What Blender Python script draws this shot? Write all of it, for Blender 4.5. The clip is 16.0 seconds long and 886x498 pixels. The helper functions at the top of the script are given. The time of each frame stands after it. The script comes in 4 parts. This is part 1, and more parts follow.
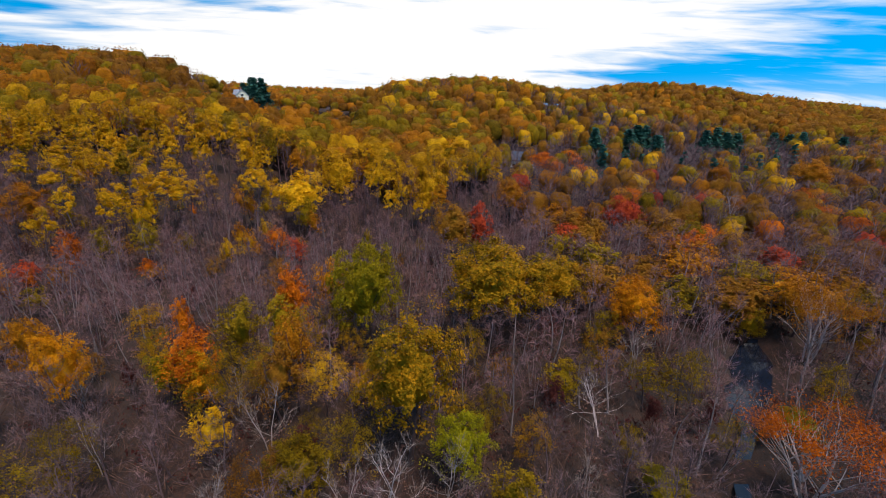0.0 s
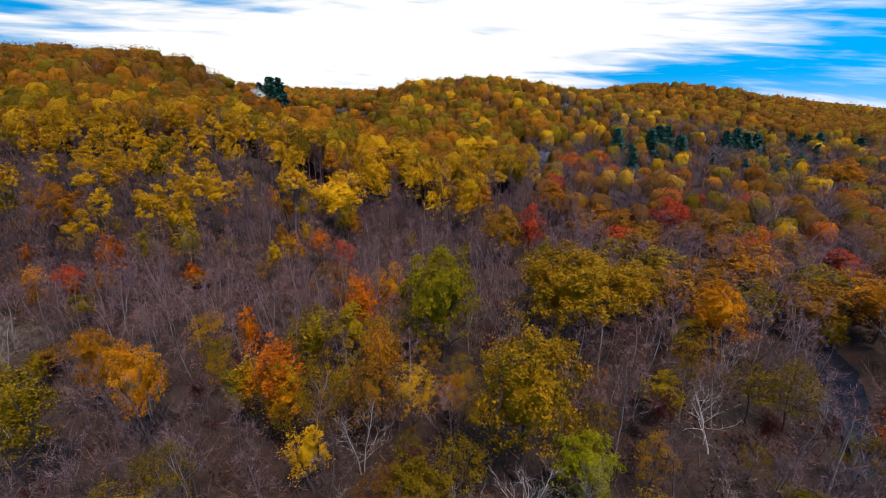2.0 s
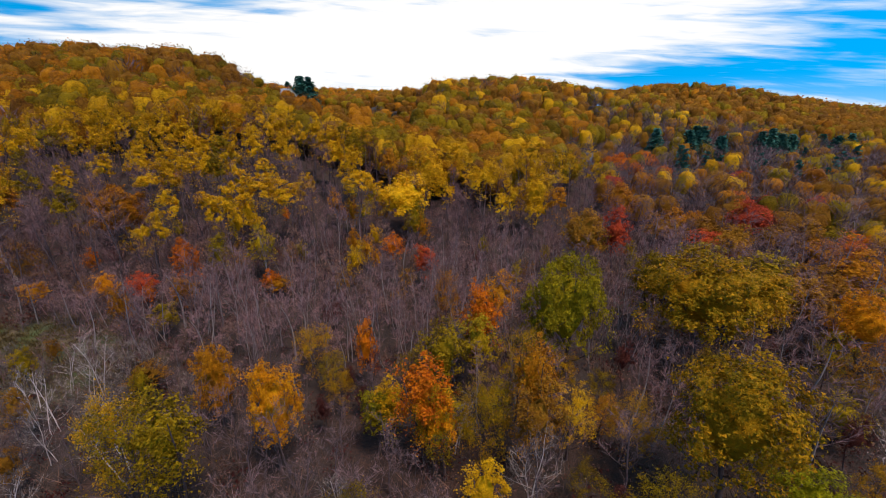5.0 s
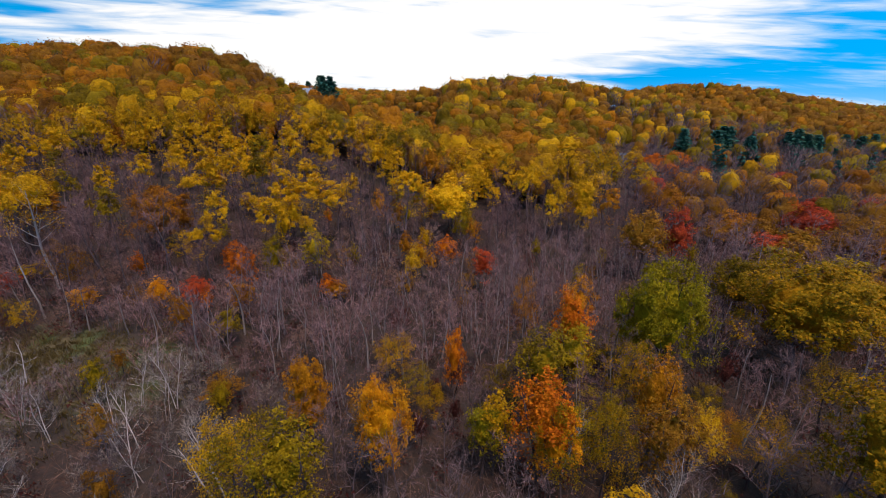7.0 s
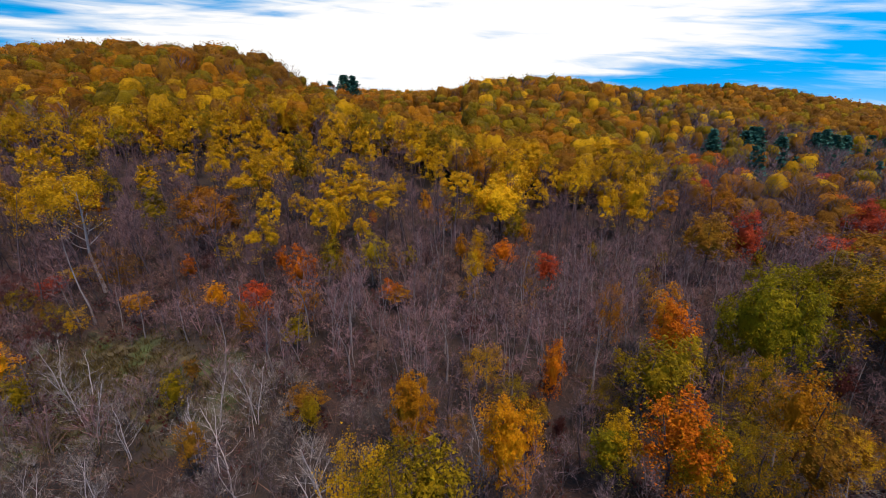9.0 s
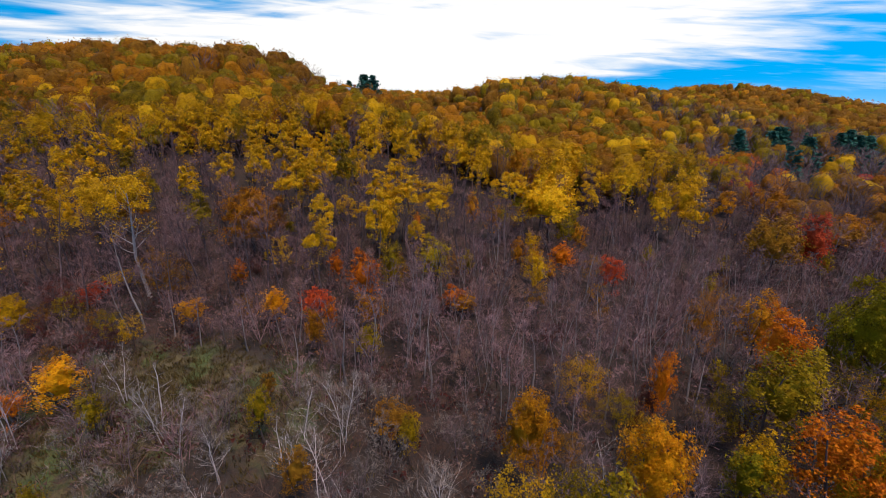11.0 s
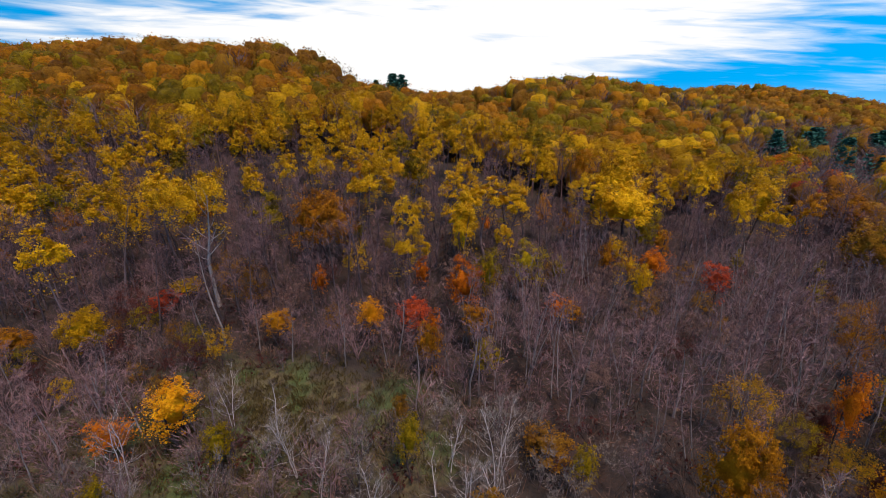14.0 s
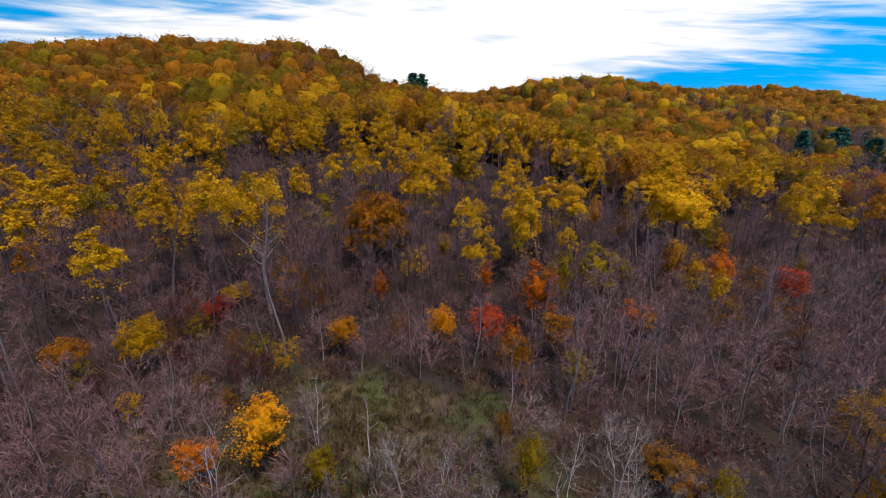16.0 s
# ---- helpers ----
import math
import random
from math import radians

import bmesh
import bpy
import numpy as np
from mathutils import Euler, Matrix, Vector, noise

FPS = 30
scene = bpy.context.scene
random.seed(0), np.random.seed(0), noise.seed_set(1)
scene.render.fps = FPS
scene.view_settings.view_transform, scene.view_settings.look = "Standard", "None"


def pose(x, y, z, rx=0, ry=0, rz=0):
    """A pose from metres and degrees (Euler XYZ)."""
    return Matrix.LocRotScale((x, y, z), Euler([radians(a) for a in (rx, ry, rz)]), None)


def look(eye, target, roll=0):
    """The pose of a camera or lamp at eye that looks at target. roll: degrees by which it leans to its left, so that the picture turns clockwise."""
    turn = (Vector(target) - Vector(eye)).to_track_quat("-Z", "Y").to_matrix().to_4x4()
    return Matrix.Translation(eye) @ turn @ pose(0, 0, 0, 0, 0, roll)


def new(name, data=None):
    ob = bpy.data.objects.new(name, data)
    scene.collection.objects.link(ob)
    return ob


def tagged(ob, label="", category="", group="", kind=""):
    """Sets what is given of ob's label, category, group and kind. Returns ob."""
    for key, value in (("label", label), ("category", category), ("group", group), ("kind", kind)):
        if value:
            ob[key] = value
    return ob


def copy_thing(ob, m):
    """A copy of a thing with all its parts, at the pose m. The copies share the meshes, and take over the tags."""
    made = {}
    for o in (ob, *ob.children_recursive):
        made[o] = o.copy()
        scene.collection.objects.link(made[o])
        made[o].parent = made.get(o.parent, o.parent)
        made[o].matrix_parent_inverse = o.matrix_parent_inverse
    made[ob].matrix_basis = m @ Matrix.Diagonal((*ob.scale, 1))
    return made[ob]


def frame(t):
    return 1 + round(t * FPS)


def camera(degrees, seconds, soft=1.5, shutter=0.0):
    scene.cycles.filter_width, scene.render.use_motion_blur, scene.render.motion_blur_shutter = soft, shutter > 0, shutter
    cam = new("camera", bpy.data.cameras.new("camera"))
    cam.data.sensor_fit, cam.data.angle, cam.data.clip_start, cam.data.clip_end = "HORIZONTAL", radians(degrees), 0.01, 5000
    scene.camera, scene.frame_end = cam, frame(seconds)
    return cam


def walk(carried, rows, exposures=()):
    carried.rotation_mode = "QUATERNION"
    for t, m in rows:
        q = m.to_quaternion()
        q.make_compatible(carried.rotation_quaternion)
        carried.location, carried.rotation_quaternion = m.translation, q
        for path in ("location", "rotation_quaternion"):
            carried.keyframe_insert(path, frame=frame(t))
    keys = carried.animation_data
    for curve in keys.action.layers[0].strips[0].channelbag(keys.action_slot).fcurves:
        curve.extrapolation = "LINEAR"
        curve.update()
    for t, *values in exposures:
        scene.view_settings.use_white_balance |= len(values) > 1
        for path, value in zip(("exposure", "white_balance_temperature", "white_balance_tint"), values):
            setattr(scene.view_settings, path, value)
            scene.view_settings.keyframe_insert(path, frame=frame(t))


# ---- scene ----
cam = camera(93.71, 16.0, soft=1.0)
ROWS = [  # seconds, x, y, z, pitch, roll, yaw
    (0.0, -0.000, 0.000, 38.000, -19.183, -0.045, 1.763),
    (0.5, -3.097, 0.747, 37.861, -19.154, -0.041, 1.637),
    (1.0, -6.182, 1.492, 37.723, -19.124, -0.036, 1.546),
    (1.5, -9.254, 2.236, 37.586, -19.095, -0.031, 1.488),
    (2.0, -12.314, 2.978, 37.449, -19.065, -0.027, 1.481),
    (2.5, -15.362, 3.719, 37.312, -19.036, -0.022, 1.534),
    (3.0, -18.397, 4.458, 37.176, -19.007, -0.017, 1.484),
    (3.5, -21.421, 5.195, 37.041, -18.977, -0.013, 1.516),
    (4.0, -24.431, 5.931, 36.906, -18.948, -0.008, 1.516),
    (6.5, -39.301, 9.586, 36.240, -18.800, 0.015, 1.661),
    (7.0, -42.238, 10.312, 36.108, -18.771, 0.020, 1.719),
    (7.5, -45.163, 11.037, 35.977, -18.741, 0.024, 1.688),
    (8.0, -48.075, 11.760, 35.847, -18.712, 0.029, 1.745),
    (8.5, -50.975, 12.482, 35.717, -18.682, 0.034, 1.917),
    (9.0, -53.863, 13.202, 35.588, -18.653, 0.038, 2.019),
    (11.5, -68.118, 16.778, 34.949, -18.505, 0.061, 1.986),
    (12.0, -70.931, 17.489, 34.823, -18.476, 0.066, 1.909),
    (12.5, -73.733, 18.198, 34.698, -18.446, 0.071, 1.853),
    (13.0, -76.522, 18.905, 34.573, -18.417, 0.075, 1.813),
    (13.5, -79.299, 19.611, 34.449, -18.387, 0.080, 1.767),
    (14.0, -82.064, 20.315, 34.325, -18.358, 0.084, 1.714),
    (14.5, -84.817, 21.017, 34.202, -18.328, 0.089, 1.647),
    (15.0, -87.557, 21.719, 34.079, -18.299, 0.094, 1.610),
    (15.5, -90.285, 22.418, 33.957, -18.269, 0.098, 1.622),
    (16.0, -93.000, 23.116, 33.835, -18.240, 0.103, 1.632),
]
walk(cam, [(t, pose(x, y, z, 90 + pitch, 0, yaw) @ pose(0, 0, 0, 0, 0, roll)) for t, x, y, z, pitch, roll, yaw in ROWS])

# ---- sky, sun and exposure ----
world = bpy.data.worlds.new("world")
scene.world = world
world.use_nodes = True
wt = world.node_tree
wt.nodes.clear()


def wnode(kind):
    return wt.nodes.new(kind)


def wrange(value, a, b, c, d):
    n = wnode("ShaderNodeMapRange")
    n.interpolation_type = "SMOOTHSTEP"
    wt.links.new(value, n.inputs[0])
    for i, v in enumerate((a, b, c, d)):
        n.inputs[i + 1].default_value = v
    return n.outputs[0]


def wmath(op, a, b=None, clamp=False):
    n = wnode("ShaderNodeMath")
    n.operation, n.use_clamp = op, clamp
    for i, s in enumerate((a, b)):
        if s is None:
            continue
        if isinstance(s, (int, float)):
            n.inputs[i].default_value = s
        else:
            wt.links.new(s, n.inputs[i])
    return n.outputs[0]


SUN_ELEVATION, SUN_ROTATION = radians(64), radians(140)
tc = wnode("ShaderNodeTexCoord")
sep = wnode("ShaderNodeSeparateXYZ")
wt.links.new(tc.outputs["Generated"], sep.inputs[0])
dx, dy, dz = sep.outputs
azimuth = wmath("ARCTAN2", dx, dy)                 # 0 straight ahead, plus to the right
elevation = wmath("ARCSINE", dz)
# drawn-out wisps: long along the horizon, thin across it
slant = wmath("ADD", elevation, wmath("MULTIPLY", wmath("MULTIPLY", azimuth, azimuth), 0.06))
comb = wnode("ShaderNodeCombineXYZ")
wt.links.new(wmath("MULTIPLY", azimuth, 2.0), comb.inputs[0])
wt.links.new(wmath("MULTIPLY", slant, 22.0), comb.inputs[1])
comb.inputs[2].default_value = 3.7
wisps = wnode("ShaderNodeTexNoise")
wisps.inputs["Scale"].default_value = 1.0
wisps.inputs["Detail"].default_value = 4.5
wisps.inputs["Roughness"].default_value = 0.52
wisps.inputs["Distortion"].default_value = 0.35
wt.links.new(comb.outputs[0], wisps.inputs["Vector"])
comb2 = wnode("ShaderNodeCombineXYZ")
wt.links.new(wmath("MULTIPLY", azimuth, 6.5), comb2.inputs[0])
wt.links.new(wmath("MULTIPLY", wmath("ADD", slant, wmath("MULTIPLY", azimuth, 0.05)), 60.0), comb2.inputs[1])
comb2.inputs[2].default_value = 8.1
threads = wnode("ShaderNodeTexNoise")
threads.inputs["Scale"].default_value = 1.0
threads.inputs["Detail"].default_value = 5.0
threads.inputs["Roughness"].default_value = 0.55
threads.inputs["Distortion"].default_value = 0.5
wt.links.new(comb2.outputs[0], threads.inputs["Vector"])
veil = wmath("ADD", wmath("MULTIPLY", wisps.outputs[0], 0.62), wmath("MULTIPLY", threads.outputs[0], 0.38))
# the bank of white cloud lies ahead; blue opens to both sides of it
side = wrange(wmath("ADD", azimuth, wmath("MULTIPLY", elevation, -3.0)), -0.20, 0.40, 0.0, 0.9)
left = wrange(wmath("ADD", wmath("MULTIPLY", azimuth, -1.0), wmath("MULTIPLY", elevation, 3.5)), 0.86, 1.40, 0.0, 1.0)
left = wmath("MULTIPLY", left, wrange(elevation, 0.30, 0.55, 1.0, 0.0))
over = wrange(elevation, 0.26, 0.70, 0.0, 0.66)
raw = wmath("ADD", wmath("MULTIPLY", wmath("SUBTRACT", veil, 0.5), 3.8), wmath("ADD", wmath("ADD", side, left), over))
blue = wmath("MULTIPLY", wrange(raw, 0.16, 1.02, 0.0, 1.0), wrange(elevation, -0.02, 0.06, 0.75, 1.0))
sky = wnode("ShaderNodeTexSky")
sky.sky_type, sky.sun_disc, sky.sun_elevation, sky.sun_rotation = "NISHITA", False, SUN_ELEVATION, SUN_ROTATION
sky.altitude, sky.air_density, sky.dust_density, sky.ozone_density = 100, 1.0, 0.3, 3.0
lift = wnode("ShaderNodeVectorMath")
lift.operation = "ADD"
wt.links.new(tc.outputs["Generated"], lift.inputs[0])
lift.inputs[1].default_value = (0, 0, 0.6)
wt.links.new(lift.outputs[0], sky.inputs[0])
deep = wnode("ShaderNodeHueSaturation")
deep.inputs["Saturation"].default_value = 1.55
deep.inputs["Hue"].default_value = 0.480
wt.links.new(sky.outputs[0], deep.inputs["Color"])
skyback = wnode("ShaderNodeBackground")
skyback.inputs["Strength"].default_value = 0.20
wt.links.new(deep.outputs[0], skyback.inputs["Color"])
cloudback = wnode("ShaderNodeBackground")
cloudback.inputs["Color"].default_value = (1.0, 0.985, 0.97, 1)
cloudback.inputs["Strength"].default_value = 0.68
mixw = wnode("ShaderNodeMixShader")
wt.links.new(blue, mixw.inputs[0])
wt.links.new(cloudback.outputs[0], mixw.inputs[1])
wt.links.new(skyback.outputs[0], mixw.inputs[2])
outw = wnode("ShaderNodeOutputWorld")
wt.links.new(mixw.outputs[0], outw.inputs[0])

sun = new("sun", bpy.data.lights.new("sun", "SUN"))
sun.data.energy, sun.data.angle, sun.data.color = 3.0, radians(10), (1.0, 0.89, 0.78)
sun.matrix_world = look((0, 0, 0), (-math.cos(SUN_ELEVATION) * math.sin(SUN_ROTATION), -math.cos(SUN_ELEVATION) * math.cos(SUN_ROTATION), -math.sin(SUN_ELEVATION)))
scene.view_settings.exposure = 0.62


# ---- materials ----
def material(name):
    m = bpy.data.materials.new(name)
    m.use_nodes = True
    nt = m.node_tree
    return m, nt, nt.nodes["Principled BSDF"]


def link(nt, a, b):
    nt.links.new(a, b)


def noise_node(nt, scale, detail=4.0, rough=0.55, coord="Object", vector=None):
    n = nt.nodes.new("ShaderNodeTexNoise")
    n.inputs["Scale"].default_value, n.inputs["Detail"].default_value, n.inputs["Roughness"].default_value = scale, detail, rough
    if vector is None:
        t = nt.nodes.new("ShaderNodeTexCoord")
        vector = t.outputs[coord]
    link(nt, vector, n.inputs["Vector"])
    return n.outputs[0]


def ramp(nt, value, stops):
    r = nt.nodes.new("ShaderNodeValToRGB")
    r.color_ramp.elements.remove(r.color_ramp.elements[1])
    for i, (p, c) in enumerate(stops):
        e = r.color_ramp.elements[0] if i == 0 else r.color_ramp.elements.new(p)
        e.position, e.color = p, (*c, 1)
    link(nt, value, r.inputs[0])
    return r.outputs[0]


def mix(nt, fac, a, b, blend="MIX"):
    n = nt.nodes.new("ShaderNodeMix")
    n.data_type, n.blend_type = "RGBA", blend
    for sock, v in ((n.inputs[0], fac), (n.inputs[6], a), (n.inputs[7], b)):
        if isinstance(v, (int, float)):
            sock.default_value = v
        elif isinstance(v, tuple):
            sock.default_value = (*v, 1)
        else:
            link(nt, v, sock)
    return n.outputs[2]


def calc(nt, op, a, b=0.0):
    n = nt.nodes.new("ShaderNodeMath")
    n.operation = op
    for i, v in enumerate((a, b)):
        if isinstance(v, (int, float)):
            n.inputs[i].default_value = v
        else:
            link(nt, v, n.inputs[i])
    return n.outputs[0]


def bump(nt, bsdf, height, strength, distance):
    b = nt.nodes.new("ShaderNodeBump")
    b.inputs["Strength"].default_value, b.inputs["Distance"].default_value = strength, distance
    link(nt, height, b.inputs["Height"])
    link(nt, b.outputs[0], bsdf.inputs["Normal"])


def leaf_material(name, dark, mid, bright, through_leaf=0.3, joined=False):
    """Leaves: three tones of one autumn colour, mixed leaf by leaf and tree by tree, with light passing through them."""
    m, nt, bsdf = material(name)
    geo = nt.nodes.new("ShaderNodeNewGeometry")
    if joined:
        a = nt.nodes.new("ShaderNodeAttribute")
        a.attribute_name = "tone"
        tree = a.outputs["Fac"]
    else:
        tree = nt.nodes.new("ShaderNodeObjectInfo").outputs["Random"]
    patch = noise_node(nt, 0.45, 2.0)
    v = calc(nt, "ADD", calc(nt, "MULTIPLY", geo.outputs["Random Per Island"], 0.30 if joined else 0.52), calc(nt, "MULTIPLY", tree, 0.24 if joined else 0.34))
    v = calc(nt, "ADD", v, calc(nt, "MULTIPLY", calc(nt, "SUBTRACT", patch, 0.30 if joined else 0.42), 0.7))
    fine = noise_node(nt, 2.4, 5.0, 0.8)
    v = calc(nt, "ADD", v, calc(nt, "MULTIPLY", calc(nt, "SUBTRACT", fine, 0.5), 1.5 if joined else 1.1))
    col = ramp(nt, v, ((0.12, dark), (0.48, mid), (0.88, bright)))
    link(nt, col, bsdf.inputs["Base Color"])
    bsdf.inputs["Roughness"].default_value = 0.62
    bump(nt, bsdf, fine, 1.0, 1.0 if joined else 0.5)
    bsdf.inputs["Specular IOR Level"].default_value = 0.06
    tr = nt.nodes.new("ShaderNodeBsdfTranslucent")
    link(nt, col, tr.inputs["Color"])
    ms = nt.nodes.new("ShaderNodeMixShader")
    ms.inputs[0].default_value = through_leaf
    link(nt, bsdf.outputs[0], ms.inputs[1])
    link(nt, tr.outputs[0], ms.inputs[2])
    link(nt, ms.outputs[0], nt.nodes["Material Output"].inputs[0])
    return m


LEAF = {
    "gold": ((0.280, 0.128, 0.004), (0.660, 0.318, 0.006), (0.900, 0.495, 0.009)),
    "amber": ((0.181, 0.055, 0.005), (0.411, 0.141, 0.006), (0.653, 0.253, 0.008)),
    "orange": ((0.267, 0.050, 0.004), (0.557, 0.120, 0.005), (0.823, 0.229, 0.007)),
    "red": ((0.180, 0.021, 0.012), (0.403, 0.048, 0.018), (0.636, 0.095, 0.022)),
    "olive": ((0.100, 0.058, 0.004), (0.247, 0.144, 0.005), (0.444, 0.266, 0.007)),
    "green": ((0.082, 0.060, 0.004), (0.222, 0.158, 0.005), (0.420, 0.290, 0.007)),
    "bright": ((0.419, 0.125, 0.004), (0.769, 0.262, 0.005), (0.900, 0.407, 0.008)),
    "mixed": ((0.140, 0.088, 0.004), (0.350, 0.180, 0.005), (0.640, 0.265, 0.008)),
    "maroon": ((0.050, 0.013, 0.012), (0.101, 0.026, 0.022), (0.168, 0.048, 0.034)),
    "rust": ((0.120, 0.042, 0.006), (0.262, 0.104, 0.009), (0.420, 0.185, 0.014)),
    "lime": ((0.12, 0.105, 0.005), (0.28, 0.240, 0.006), (0.46, 0.390, 0.008)),
    "pine": ((0.014, 0.058, 0.048), (0.034, 0.110, 0.086), (0.072, 0.187, 0.133)),
    "straw": ((0.062, 0.040, 0.012), (0.150, 0.098, 0.030), (0.260, 0.170, 0.055)),
    "brush": ((0.125, 0.062, 0.052), (0.245, 0.128, 0.102), (0.370, 0.205, 0.150)),
}
LEAVES = {k: leaf_material("leaves " + k, *v, through_leaf=0.1 if k == "pine" else 0.25) for k, v in LEAF.items()}
WOODS = {k: leaf_material("wood canopy " + k, *v, through_leaf=0.1 if k == "pine" else 0.25, joined=True) for k, v in LEAF.items()}


def bark_material(name, dark, light, scale=3.0):
    m, nt, bsdf = material(name)
    t = nt.nodes.new("ShaderNodeTexCoord")
    mp = nt.nodes.new("ShaderNodeMapping")
    mp.inputs["Scale"].default_value = (1, 1, 0.25)
    link(nt, t.outputs["Object"], mp.inputs["Vector"])
    grain = noise_node(nt, scale, 6.0, 0.65, vector=mp.outputs[0])
    blotch = noise_node(nt, 0.35, 2.0)
    tree = nt.nodes.new("ShaderNodeObjectInfo").outputs["Random"]
    v = calc(nt, "ADD", calc(nt, "MULTIPLY", grain, 0.6), calc(nt, "MULTIPLY", blotch, 0.35))
    v = calc(nt, "ADD", v, calc(nt, "MULTIPLY", calc(nt, "SUBTRACT", tree, 0.5), 0.35))
    col = ramp(nt, v, ((0.25, dark), (0.70, light)))
    link(nt, col, bsdf.inputs["Base Color"])
    bsdf.inputs["Roughness"].default_value = 0.9
    bump(nt, bsdf, grain, 0.6, 0.05)
    return m


BARK = {
    "dark": bark_material("bark dark", (0.0260, 0.0136, 0.0137), (0.0885, 0.0475, 0.0462)),
    "grey": bark_material("bark grey", (0.0354, 0.0194, 0.0221), (0.1357, 0.0795, 0.0840)),
    "stand": bark_material("bark of the bare stand", (0.075, 0.054, 0.053), (0.27, 0.205, 0.197)),
    "pale": bark_material("bark pale", (0.190, 0.145, 0.140), (0.580, 0.455, 0.440)),
}


def twig_material(name, dark, light, joined=False):
    m, nt, bsdf = material(name)
    geo = nt.nodes.new("ShaderNodeNewGeometry")
    if joined:
        a = nt.nodes.new("ShaderNodeAttribute")
        a.attribute_name = "tone"
        tree = a.outputs["Fac"]
    else:
        tree = nt.nodes.new("ShaderNodeObjectInfo").outputs["Random"]
    v = calc(nt, "ADD", calc(nt, "MULTIPLY", geo.outputs["Random Per Island"], 0.6), calc(nt, "MULTIPLY", tree, 0.4))
    link(nt, ramp(nt, v, ((0.1, dark), (0.9, light))), bsdf.inputs["Base Color"])
    bsdf.inputs["Roughness"].default_value = 0.85
    return m


TWIG = {
    "grey": twig_material("twigs grey", (0.0270, 0.0139, 0.0147), (0.2128, 0.1120, 0.1136)),
    "pale": twig_material("twigs pale", (0.0364, 0.0243, 0.0218), (0.2666, 0.1905, 0.1605)),
    "thicket": twig_material("twigs of the thicket", (0.0312, 0.0144, 0.0148), (0.2382, 0.1124, 0.1121), True),
    "slope": twig_material("twigs of the slope", (0.0250, 0.0109, 0.0112), (0.1906, 0.0854, 0.0852), True),
    "woods": twig_material("twigs of far woods", (0.0276, 0.0140, 0.0151), (0.1947, 0.1025, 0.1062), True),
    "brush": twig_material("twigs of undergrowth", (0.0217, 0.0096, 0.0063), (0.1498, 0.0691, 0.0429), True),
}


# ---- the lie of the land ----
HILLS = [  # x, y, radius, height of each rise above the valley floor
    (-420, 330, 130, 25.6), (-260, 270, 80, 20.3), (-180, 235, 50, 13.8), (-120, 250, 50, 10.2), (-60, 310, 60, 4.2), (20, 345, 60, 22.9),
    (150, 440, 80, 14.3), (250, 490, 80, 27.4), (360, 540, 90, 8.5), (480, 650, 120, 23.6), (-150, 180, 50, 11.6), (-90, 150, 40, 7.5),
    (-30, 230, 50, 9.0), (-50, 190, 40, 0.5), (-220, 160, 60, -1.1), (-320, 200, 80, 7.0), (-300, 500, 200, 28.2), (0, 500, 120, 19.0),
    (100, 800, 250, 19.1), (-600, 700, 300, 35.1), (30, 270, 40, -3.9), (120, 290, 60, 9.1), (60, 170, 50, 7.5), (500, 1000, 250, 16.9),
    (-118, 247, 16, -5.9), (-148, 270, 22, 2.0), (-140, 84, 22, -3.6), (-135, 243, 16, 3.0), (-75, 292, 24, 4.5), (105, 452, 35, -1.6),
    (-165, 222, 28, -3.2), (-235, 245, 40, 2.5), (300, 480, 45, -0.4), (520, 600, 90, -6.2), (-300, 290, 50, 0.0), (-30, 300, 30, 5.0), (-120, 244, 9, 4.5),
]
STREAM = [(78, 108), (66, 84), (55, 68), (47, 57), (41, 47), (33, 38), (31, 24), (40, 4), (48, -30), (70, -90)]
STREAM = [STREAM[0]] + [(a[0] + (b[0] - a[0]) * w, a[1] + (b[1] - a[1]) * w) for a, b in zip(STREAM, STREAM[1:]) for w in (0.25, 0.75)] + [STREAM[-1]]
WATER_Z = -4.6


def stream_distance(x, y):
    best = np.full(np.shape(x), 1e9)
    for (ax, ay), (bx, by) in zip(STREAM, STREAM[1:]):
        ux, uy = bx - ax, by - ay
        s = np.clip(((x - ax) * ux + (y - ay) * uy) / (ux * ux + uy * uy), 0, 1)
        best = np.minimum(best, np.hypot(x - ax - s * ux, y - ay - s * uy))
    return best


def land(x, y):
    """Height of the ground, for numbers or arrays."""
    x, y = np.asarray(x, float), np.asarray(y, float)
    z = np.full(x.shape, -6.0)
    for a, b, s, h in HILLS:
        z = z + h * np.exp(-((x - a) ** 2 + (y - b) ** 2) / (2 * s * s))
    near = np.exp(-((x + 60) ** 2 / (2 * 150 ** 2) + (y - 20) ** 2 / (2 * 60 ** 2)))
    z = z + 2.5 * near
    z = z + 0.5 * np.sin(x * 0.071 + 1.3 * np.sin(y * 0.043)) + 0.35 * np.sin(y * 0.13 + x * 0.05)
    d = stream_distance(x, y)
    return z - np.clip(z + 6.0, 0.0, 4.5) * np.exp(-(d / (1.5 + 1.9 * np.clip((y - 43) / 4, 0, 1) * np.clip((72 - y) / 5, 0, 1))) ** 4)


def shifted(f, n):
    """Faces whose corners are counted on from n."""
    return np.where(f >= 0, f + n, -1)


